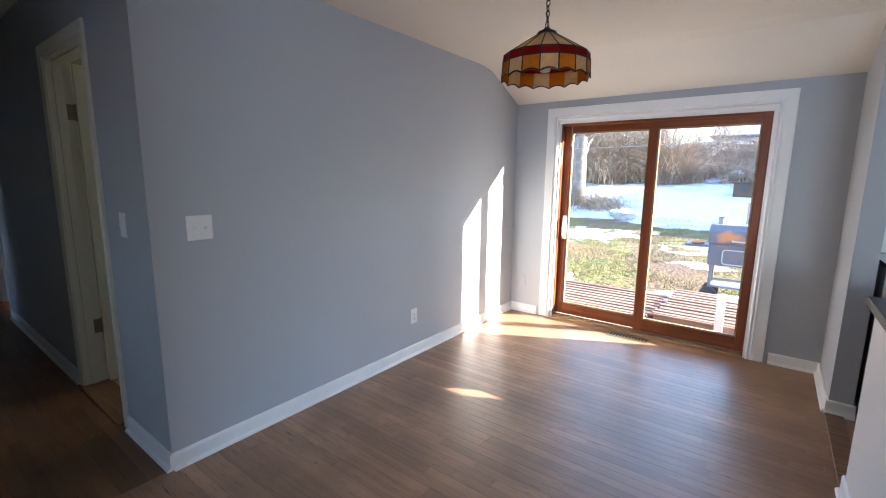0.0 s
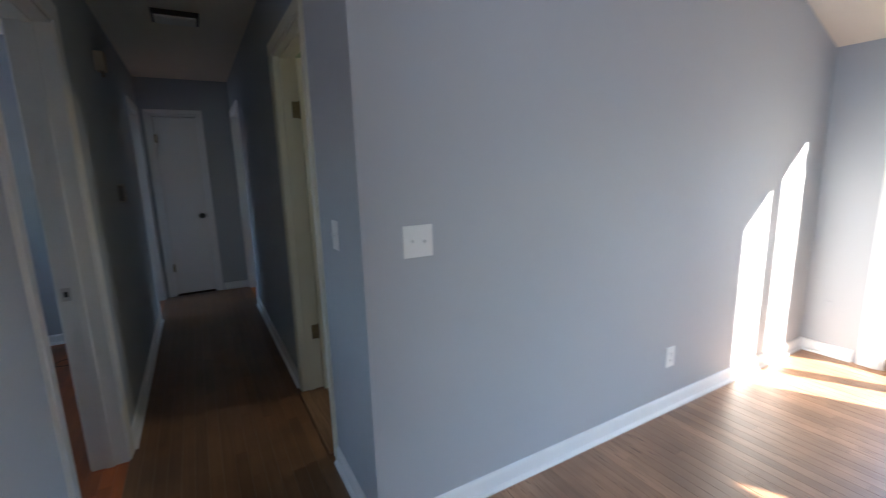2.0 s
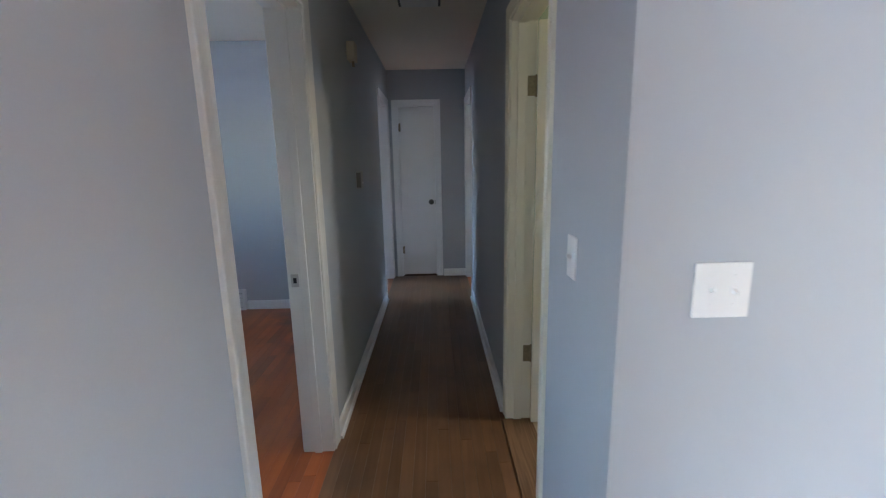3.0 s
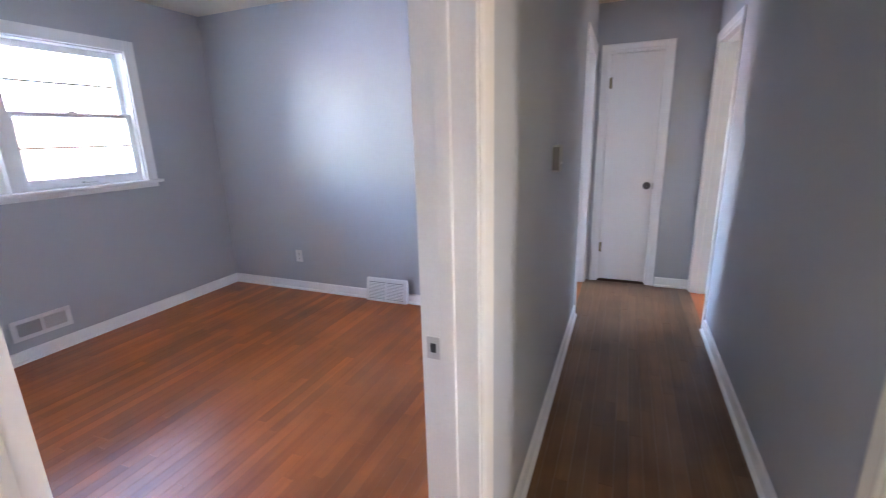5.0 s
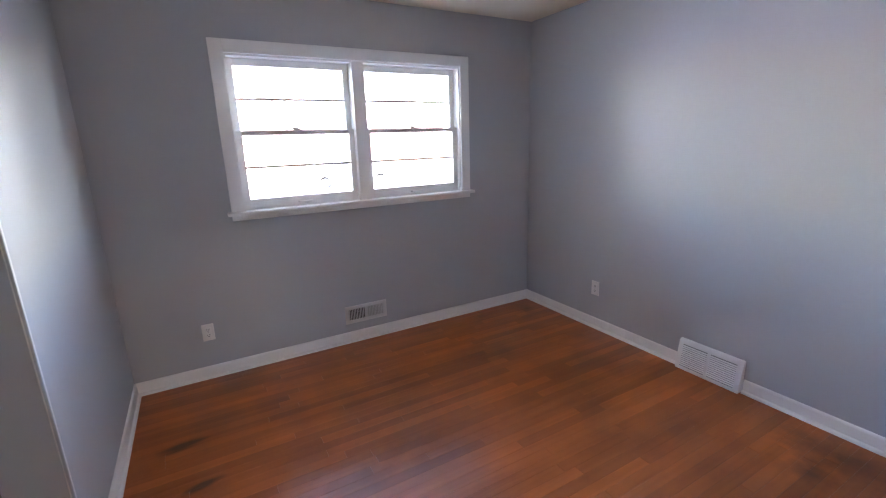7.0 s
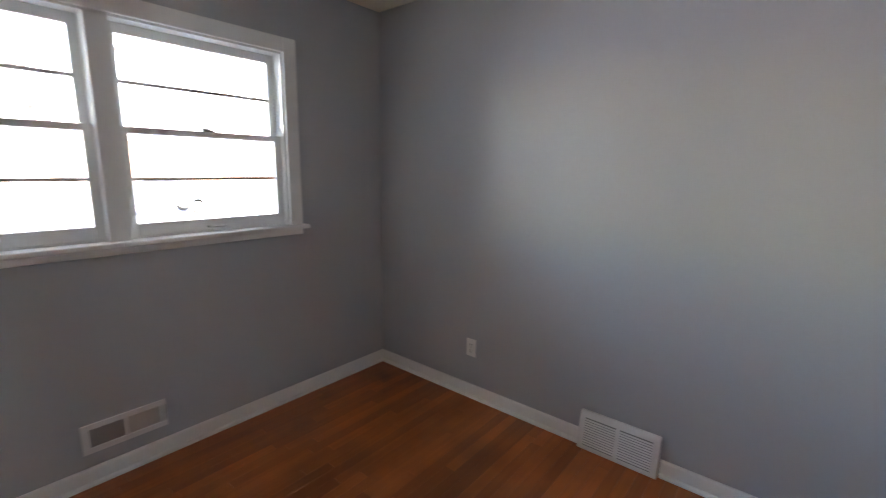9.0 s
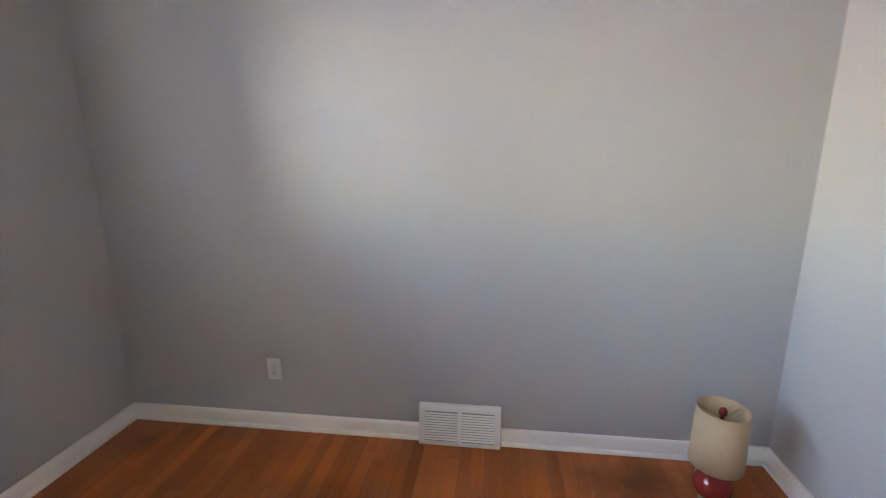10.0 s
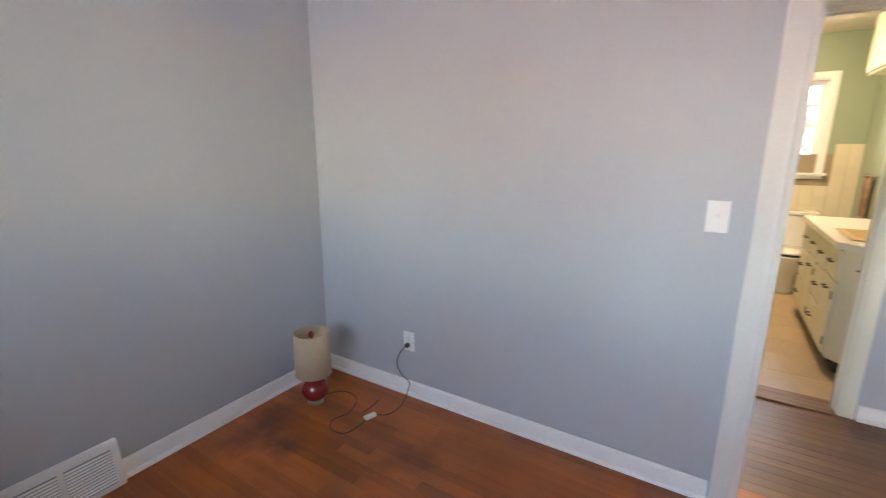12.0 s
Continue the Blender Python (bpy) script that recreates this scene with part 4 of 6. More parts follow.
b.faces.new(ends[0])
b.faces.new(ends[1][::-1])
for i in range(len(prof)):
    j = (i + 1) % len(prof)
    b.faces.new((ends[0][i], ends[0][j], ends[1][j], ends[1][i]))
bmesh.ops.bevel(b, geom=list(b.edges), offset=0.003, segments=2, affect="EDGES")
part("body", b, metal_enamel, reg)
# grey that stands in for the shade between the louvres
gap_shade = material("shadowed_grille", (0.30, 0.30, 0.30), 0.6, 0.03)
for x0, x1 in ((rx0 + 0.03, -2.443), (-2.423, rx1 - 0.03)):
    for i in range(11):
        z = 0.036 + i * 0.0125
        f = (z - 0.02) / (rz - 0.032)
        d = 0.055 - 0.027 * f
        s = box(bmesh.new(), x0, x1, -0.0015, 0.007, -0.0042, 0.0042)
        s.transform(Matrix.Translation((0, BY1 - d - 0.003, z)) @ Matrix.Rotation(radians(-35), 4, "X"))
        part("louvre", s, metal_enamel, reg)
    # flat sheet on the closed body, its grey painting the louvres' shade
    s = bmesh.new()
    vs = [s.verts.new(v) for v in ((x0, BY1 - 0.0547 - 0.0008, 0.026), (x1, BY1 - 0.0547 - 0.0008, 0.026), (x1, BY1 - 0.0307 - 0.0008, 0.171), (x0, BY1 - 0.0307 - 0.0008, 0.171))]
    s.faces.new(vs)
    part("grille_opening", s, gap_shade, reg)

# ---- table lamp on the floor ----
lx, ly = -1.393, 3.052
tl = thing("table_lamp", (lx, ly, 0), "red ceramic table lamp with a beige drum shade on the floor", "lamp")
red_cer = material("red_ceramic_glaze", (0.26, 0.020, 0.016), 0.16, 0.1, 20, 90, coat=0.2)
b = bmesh.new()
lathe(b, [(0.001, 0.022), (0.036, 0.022), (0.05, 0.035), (0.068, 0.062), (0.073, 0.085), (0.068, 0.108), (0.05, 0.132), (0.030, 0.148), (0.022, 0.162), (0.026, 0.168), (0.020, 0.176), (0.001, 0.177)], 40, (lx, ly, 0))
part("body", b, red_cer, tl, "round glossy red ceramic body", smooth=True)
b = bmesh.new()
lathe(b, [(0.001, 0.0), (0.042, 0.0), (0.043, 0.014), (0.036, 0.022), (0.001, 0.0225)], 32, (lx, ly, 0))
part("foot", b, material("brass_foot", (0.40, 0.33, 0.25), 0.3, 0.05, metal=0.9), tl, "thin pale metal foot")
b = bmesh.new()
lathe(b, [(0.001, 0.176), (0.010, 0.177), (0.010, 0.21), (0.016, 0.215), (0.016, 0.25), (0.001, 0.252)], 16, (lx, ly, 0))
part("socket", b, old_brass, tl, smooth=True)
shade_mat = material("beige_linen_shade", (0.54, 0.40, 0.27), 0.85, 0.06, 30, 400, 0.25)
b = bmesh.new()
lathe(b, [(0.095, 0.178), (0.0975, 0.178), (0.091, 0.418), (0.0885, 0.418), (0.095, 0.178)], 48, (lx, ly, 0))
sh = part("shade", b, shade_mat, tl, "beige linen drum shade", smooth=False)
for p in sh.data.polygons:
    p.use_smooth = True
b = bmesh.new()
for k in range(3):
    a = 2 * math.pi * k / 3 + 0.4
    tube(b, [(lx, ly, 0.375), (lx + 0.086 * math.cos(a), ly + 0.086 * math.sin(a), 0.40)], 0.0018, 6)
for s in (-1, 1):
    tube(b, [(lx + s * 0.012, ly, 0.20), (lx + s * 0.034, ly, 0.26), (lx + s * 0.03, ly, 0.33), (lx, ly, 0.375)], 0.0018, 6)
part("harp", b, old_brass, tl)
b = bmesh.new()
lathe(b, [(0.001, 0.372), (0.008, 0.375), (0.006, 0.385), (0.014, 0.395), (0.015, 0.408), (0.008, 0.42), (0.001, 0.422)], 16, (lx, ly, 0))
part("finial", b, red_cer, tl, "red finial", smooth=True)
b = bmesh.new()
lathe(b, [(0.001, 0.25), (0.014, 0.255), (0.028, 0.30), (0.026, 0.33), (0.001, 0.345)], 16, (lx, ly, 0))
part("bulb", b, material("white_bulb", (0.8, 0.79, 0.76), 0.25, 0.01), tl, smooth=True)


def smooth_line(pts, steps=8):
    """A Catmull-Rom line through the points."""
    p = [Vector(q) for q in pts]
    p = [p[0]] + p + [p[-1]]
    out = []
    for i in range(1, len(p) - 2):
        for s in range(steps):
            t = s / steps
            a, b1, c1, d1 = p[i - 1], p[i], p[i + 1], p[i + 2]
            out.append(0.5 * ((2 * b1) + (c1 - a) * t + (2 * a - 5 * b1 + 4 * c1 - d1) * t * t + (3 * b1 - a - 3 * c1 + d1) * t ** 3))
    out.append(p[-2])
    return out


cord_mat = material("brown_lamp_cord", (0.055, 0.028, 0.014), 0.45, 0.1)
cz = 0.004
cord = thing("lamp_cord", (-1.30, 2.8, 0), "thin brown lamp cord with a white inline switch, plugged in", "cord")
b = bmesh.new()
tube(b, smooth_line([(lx + 0.04, ly + 0.005, 0.012), (-1.296, 3.048, cz), (-1.232, 2.985, cz), (-1.255, 2.875, cz), (-1.372, 2.82, cz), (-1.468, 2.845, cz), (-1.526, 2.796, cz), (-1.517, 2.716, cz), (-1.435, 2.696, cz), (-1.37, 2.70, cz + 0.002)]), 0.0028, 8)
part("cord_length", b, cord_mat, cord)
b = bmesh.new()
tube(b, smooth_line([(-1.32, 2.69, cz + 0.002), (-1.275, 2.63, cz), (-1.187, 2.622, cz), (-1.10, 2.65, cz), (-1.072, 2.652, 0.035), (-1.064, 2.648, 0.085), (-1.075, 2.692, 0.125), (-1.085, 2.716, 0.19), (-1.085, 2.70, 0.25), (-1.075, 2.668, 0.30), (-1.062, 2.66, 0.306)]), 0.0028, 8)
part("cord_length", b, cord_mat, cord)
b = box(bmesh.new(), -0.013, 0.013, -0.034, 0.034, 0.0, 0.018, 0.005)
box(b, -0.005, 0.005, -0.009, 0.009, 0.0175, 0.0205, 0.001)
b.transform(Matrix.Translation((-1.346, 2.697, 0.001)) @ pose(0, 0, 0, 0, 0, 72))
part("inline_switch", b, plate_white, cord, "white plastic inline switch")
b = box(bmesh.new(), BX1 - 0.034, BX1 - 0.0085, 2.649, 2.671, 0.295, 0.317, 0.005)
part("plug", b, slot_dark, cord, "black plug")
b = bmesh.new()
tube(b, smooth_line([(-1.335, 2.758, cz), (-1.26, 2.755, cz), (-1.194, 2.764, cz)]), 0.0028, 8)
part("cord_end", b, cord_mat, cord)

# ---- bathroom ----
bt = thing("floor_bathroom", (0.115, 0.135, 0), "beige square floor tiles of the bathroom", "floor", kind="structure")
tile_mat = material("beige_floor_tile", (0.48, 0.36, 0.23), 0.3, 0.08, 8, 40, per_object=0.07)
grout = material("tile_grout", (0.34, 0.28, 0.20), 0.9, 0.05)
part("grout", box(bmesh.new(), 0.118, 2.86, 0.135, 2.25, -0.02, -0.002), grout, bt)
tb = box(bmesh.new(), 0.002, 0.303, 0.002, 0.303, -0.012, 0.0, 0.002, 1)
tile_me = shape("tile", tb, tile_mat)
for i in range(9):
    for j in range(7):
        t = new("tile", tile_me)
        t.parent = bt
        t.location = (0.004 + i * 0.305, j * 0.3, rng.uniform(-0.0006, 0.0))
solid("threshold", box(bmesh.new(), -0.03, 0.13, BATH[0] + 0.018, BATH[1] - 0.018, -0.004, 0.012, 0.004), threshold_wood, "dark wooden threshold in the bathroom doorway", "threshold", kind="structure")
wt = thing("wall_tiles", (2.86, 0.135, 0), "cream glazed wall tiles below the green paint", "wall tiles", kind="structure")
part("grout", box(bmesh.new(), 2.8545, 2.859, 0.135, 2.0, 0.0, 1.335), grout, wt)
wb = box(bmesh.new(), -0.006, 0.0, 0.0012, 0.1068, 0.0012, 0.1068, 0.0015, 1)
wt_me = shape("wall_tile", wb, cream_tile)
for i in range(17):
    for j in range(14):
        y, z = 0.136 + i * 0.108, 0.002 + j * 0.102
        if y + 0.108 > BWIN[0] - 0.07 and y < BWIN[1] + 0.07 and z + 0.1 > BWIN[2] - 0.08:
            continue
        t = new("wall_tile", wt_me)
        t.parent = wt
        t.location = (-0.0055, y - 0.135, z)
def prism(b, outline, z0, z1):
    lo, hi = [b.verts.new((x, y, z0)) for x, y in outline], [b.verts.new((x, y, z1)) for x, y in outline]
    b.faces.new(lo[::-1])
    b.faces.new(hi)
    for i in range(len(outline)):
        j = (i + 1) % len(outline)
        b.faces.new((lo[i], lo[j], hi[j], hi[i]))
    return b


van = thing("vanity_cabinet", (1.3, 0.32, 0), "cream painted vanity cabinet with drawers and small dark pulls", "vanity")
vx0, vx1, vyf = 0.56, 1.86, 0.61
cab_paint = material("cream_cabinet_paint", (0.72, 0.69, 0.56), 0.4, 0.03)
part("body", box(bmesh.new(), vx0, vx1, 0.14, vyf - 0.02, 0.10, 0.80), cab_paint, van)
part("toe_kick", box(bmesh.new(), vx0 + 0.02, vx1, 0.14, vyf - 0.08, 0.0, 0.10), slot_dark, van)
pull_mat = material("dark_bronze_pull", (0.10, 0.07, 0.04), 0.4, 0.1, metal=0.7)
b = bmesh.new()
prism(b, [(0.30, 0.14), (vx0 - 0.001, 0.14), (vx0 - 0.001, vyf - 0.02), (0.30, 0.36)], 0.10, 0.80)
part("angled_end", b, cab_paint, van, "angled end cupboard")
b = bmesh.new()
tube(b, [(0.385, 0.475, 0.70), (0.37, 0.49, 0.70), (0.43, 0.55, 0.70), (0.445, 0.53, 0.70)], 0.006, 8)
part("pull", b, pull_mat, van, "small dark metal pull")
for i in range(4):
    a0 = vx0 + 0.015 + i * 0.318
    a1 = a0 + 0.304
    cells = ((0.12, 0.58), (0.60, 0.785)) if i % 2 == 0 else ((0.12, 0.33), (0.35, 0.56), (0.58, 0.785))
    for c0, c1 in cells:
        d = part("drawer_front" if c1 - c0 < 0.3 else "door", box(bmesh.new(), a0, a1, vyf - 0.0195, vyf, c0, c1, 0.005), cab_paint, van)
        b = bmesh.new()
        zc = (c0 + c1) / 2 if c1 - c0 < 0.3 else c1 - 0.06
        tube(b, [((a0 + a1) / 2 - 0.04, vyf, zc), ((a0 + a1) / 2 - 0.035, vyf + 0.022, zc), ((a0 + a1) / 2 + 0.035, vyf + 0.022, zc), ((a0 + a1) / 2 + 0.04, vyf, zc)], 0.006, 8)
        part("pull", b, pull_mat, d, "small dark metal pull")
        if c1 - c0 > 0.3:
            for z in (0.2, 0.5):
                part("hinge", box(bmesh.new(), a0 - 0.004, a0 + 0.022, vyf, vyf + 0.005, z - 0.025, z + 0.025, 0.001), pull_mat, d)
top = thing("bathroom_counter", (1.3, 0.32, 0.80), "white vanity countertop with a tan basin", "countertop")
white_lam = material("white_laminate", (0.80, 0.78, 0.70), 0.25, 0.02)
b = bmesh.new()
sx0, sx1, sy0, sy1 = 0.66, 1.12, 0.22, 0.54
for x0, x1, y0, y1 in ((vx0, sx0, 0.14, vyf + 0.03), (sx1, vx1, 0.14, vyf + 0.03), (sx0, sx1, 0.14, sy0), (sx0, sx1, sy1, vyf + 0.03)):
    box(b, x0, x1, y0, y1, 0.801, 0.84)
prism(b, [(0.27, 0.14), (vx0, 0.14), (vx0, vyf + 0.03), (0.27, 0.38)], 0.801, 0.84)
part("slab", b, white_lam, top)
tan = material("tan_basin", (0.62, 0.45, 0.24), 0.2, 0.03)
b = bmesh.new()
outer = [(sx0 - 0.02, sy0 - 0.02, 0.846), (sx1 + 0.02, sy0 - 0.02, 0.846), (sx1 + 0.02, sy1 + 0.02, 0.846), (sx0 - 0.02, sy1 + 0.02, 0.846)]
inner = [(sx0 + 0.02, sy0 + 0.02, 0.85), (sx1 - 0.02, sy0 + 0.02, 0.85), (sx1 - 0.02, sy1 - 0.02, 0.85), (sx0 + 0.02, sy1 - 0.02, 0.85)]
low = [(sx0 + 0.08, sy0 + 0.06, 0.805), (sx1 - 0.08, sy0 + 0.06, 0.805), (sx1 - 0.08, sy1 - 0.06, 0.805), (sx0 + 0.08, sy1 - 0.06, 0.805)]
rings = [[b.verts.new(v) for v in r] for r in (outer, inner, low)]
for r1, r2 in zip(rings, rings[1:]):
    for i in range(4):
        b.faces.new((r1[i], r1[(i + 1) % 4], r2[(i + 1) % 4], r2[i]))
b.faces.new(rings[2])
part("basin", b, tan, top, "tan ceramic basin")
# toilet beside the window wall
wc = thing("toilet", (2.55, 0.62, 0), "white ceramic toilet with a closed lid", "toilet")
porcelain = material("white_porcelain", (0.80, 0.78, 0.72), 0.12, 0.01, coat=0.3)


def oval(b, rings2, cx, cy, steps=24):
    rr = []
    for hx, hy, z, ox in rings2:
        rr.append([b.verts.new((cx + ox + hx * math.cos(2 * math.pi * i / steps), cy + hy * math.sin(2 * math.pi * i / steps), z)) for i in range(steps)])
    for p, q in zip(rr, rr[1:]):
        for i in range(steps):
            b.faces.new((p[i], p[(i + 1) % steps], q[(i + 1) % steps], q[i]))
    b.faces.new(rr[0][::-1])
    b.faces.new(rr[-1])
    return b


part("bowl", oval(bmesh.new(), [(0.20, 0.11, 0.0, 0), (0.19, 0.10, 0.05, 0), (0.15, 0.095, 0.16, 0), (0.2, 0.15, 0.28, -0.03), (0.235, 0.185, 0.37, -0.05), (0.235, 0.185, 0.385, -0.05)], 2.53, 0.62), porcelain, wc, smooth=True)
# solid black ring whose colour stands in for shade under the lid
part("seat", oval(bmesh.new(), [(0.232, 0.182, 0.387, -0.05), (0.236, 0.186, 0.395, -0.05), (0.23, 0.18, 0.408, -0.05)], 2.53, 0.62), slot_dark, wc, "black ring painting the shade under the lid", smooth=False)
part("lid", oval(bmesh.new(), [(0.236, 0.186, 0.409, -0.05), (0.238, 0.188, 0.42, -0.05), (0.22, 0.17, 0.432, -0.05)], 2.53, 0.62), porcelain, wc, smooth=True)
part("tank", box(bmesh.new(), 2.67, 2.852, 0.41, 0.83, 0.38, 0.74, 0.02, 3), porcelain, wc)
part("tank_lid", box(bmesh.new(), 2.66, 2.853, 0.40, 0.84, 0.741, 0.775, 0.008), porcelain, wc)
# towel hanging by the vanity and a cabinet above it
tw = bmesh.new()
for k in range(13):
    z = 1.15 - k * 0.03
    for s in range(9):
        tw.verts.new((2.30 + s * 0.03, 0.16 + 0.012 * math.sin(s * 1.9 + k * 0.1), z))
tw.verts.ensure_lookup_table()
for k in range(12):
    for s in range(8):
        tw.faces.new((tw.verts[k * 9 + s], tw.verts[k * 9 + s + 1], tw.verts[(k + 1) * 9 + s + 1], tw.verts[(k + 1) * 9 + s]))
towel = thing("towel_rack", (2.42, 0.15, 1.16), "brown patterned towel hanging on a bathroom rack", "towel")
tp = part("towel", tw, material("brown_towel", (0.22, 0.13, 0.08), 0.95, 0.25, 18, 200, 0.5, second=(0.42, 0.33, 0.24), amount=0.9), towel)
sol = tp.modifiers.new("solidify", "SOLIDIFY")
sol.thickness = 0.012
b = bmesh.new()
tube(b, [(2.25, 0.137, 1.16), (2.25, 0.165, 1.16), (2.6, 0.165, 1.16), (2.6, 0.137, 1.16)], 0.008, 8)
part("rail", b, steel, towel)
cab = thing("wall_cabinet", (1.4, 0.2, 1.98), "cream painted box cabinet high over the vanity", "cabinet")
part("body", box(bmesh.new(), 0.9, 2.3, 0.14, 0.33, 1.98, CEIL), cab_paint, cab)
part("door", box(bmesh.new(), 0.92, 1.58, 0.3305, 0.348, 2.0, CEIL - 0.02, 0.004), cab_paint, cab)
part("door", box(bmesh.new(), 1.60, 2.28, 0.3305, 0.348, 2.0, CEIL - 0.02, 0.004), cab_paint, cab)
bl = thing("bathroom_light", (1.7, 1.0, CEIL), "round frosted bathroom ceiling light, switched on", "ceiling light")
glow = bpy.data.materials.new("lit_diffuser")
glow.use_nodes = True
gp = glow.node_tree.nodes["Principled BSDF"]
gp.inputs["Emission Color"].default_value, gp.inputs["Emission Strength"].default_value = (1.0, 0.90, 0.72, 1), 2.2
part("diffuser", lathe(bmesh.new(), [(0.001, CEIL - 0.09), (0.08, CEIL - 0.085), (0.13, CEIL - 0.06), (0.145, CEIL - 0.02)], 32, (1.7, 1.0, 0)), glow, bl, smooth=True)
part("base", lathe(bmesh.new(), [(0.146, CEIL - 0.024), (0.155, CEIL - 0.018), (0.155, CEIL), (0.001, CEIL)], 32, (1.7, 1.0, 0)), steel, bl)

# ---- kitchen edge ----
vinyl = material("yellow_vinyl_floor", (0.52, 0.44, 0.22), 0.35, 0.08, 10, 60)
solid("floor_kitchen", box(bmesh.new(), 1.7, EX, -6.2, SY - 0.06, -0.02, -0.004), vinyl, "pale yellow vinyl kitchen floor", "floor", kind="structure")
solid("threshold", box(bmesh.new(), 1.76, 2.625, SY - 0.075, SY + 0.012, -0.012, 0.010, 0.004), threshold_wood, "wooden threshold strip between dining room and kitchen", "threshold", kind="structure")
wall("wall_half", "y", SY - 0.11, SY, 0.6, 1.77, 0, 0.86, label="white painted half wall of the kitchen counter", mat=paint_trim)
baseboard("baseboard", (1.77, SY), (0.6, SY), (0, 1))
dark_lam = material("dark_laminate", (0.035, 0.032, 0.03), 0.3, 0.15, 60, 300)
ct = thing("kitchen_counter", (1.2, SY - 0.35, 0.86), "dark laminate kitchen counter on white cabinets", "counter")
part("slab", box(bmesh.new(), 0.6, 1.80, SY - 0.75, SY + 0.03, 0.861, 0.90, 0.006), dark_lam, ct)
part("cabinet", box(bmesh.new(), 0.6, 1.74, SY - 0.70, SY - 0.115, 0.0, 0.859), paint_door, ct)
rg = thing("kitchen_range", (2.9, -3.1, 0), "white kitchen range with black oven door and knobs", "stove")
enamel = material("white_enamel", (0.80, 0.80, 0.78), 0.2, 0.01)
black_gl = material("black_glass", (0.01, 0.01, 0.01), 0.08, 0.02)
part("body", box(bmesh.new(), 2.66, EX - 0.02, -3.42, -2.66, 0.02, 0.90, 0.006), enamel, rg)
part("oven_door", box(bmesh.new(), 2.63, 2.659, -3.40, -2.68, 0.20, 0.72, 0.006), black_gl, rg)
part("cooktop", box(bmesh.new(), 2.64, EX - 0.02, -3.425, -2.655, 0.901, 0.925, 0.004), black_gl, rg)
part("control_panel", box(bmesh.new(), EX - 0.1, EX - 0.02, -3.42, -2.66, 0.926, 1.10, 0.006), enamel, rg)
for k in range(4):
    b = lathe(bmesh.new(), [(0.001, 0.028), (0.018, 0.026), (0.022, 0.0)], 16)
    b.transform(Matrix.Translation((2.66, -3.3 + k * 0.17, 0.81)) @ Matrix.Rotation(radians(-90), 4, "Y"))
    part("knob", b, black_gl, rg)
part("foot", box(bmesh.new(), 2.68, 3.2, -3.40, -2.68, 0.0, 0.02), slot_dark, rg)

# ---- outdoors: ground ----
def land(x, y):
    """Height of the ground."""
    z = -0.36
    if x > 16:
        f = min((x - 16) / 11, 1.0)
        z += 1.55 * f * f * (3 - 2 * f)
    if x > 26:
        z += min((x - 26) * 0.21, 3.1)
    if x < -9:
        z -= 0.15
    if abs(x) > 5 or abs(y) > 8:
        z += 0.10 * noise.noise((x * 0.25, y * 0.25, 3.1)) + 0.03 * noise.noise((x * 1.1, y * 1.1, 0.7))
    return z


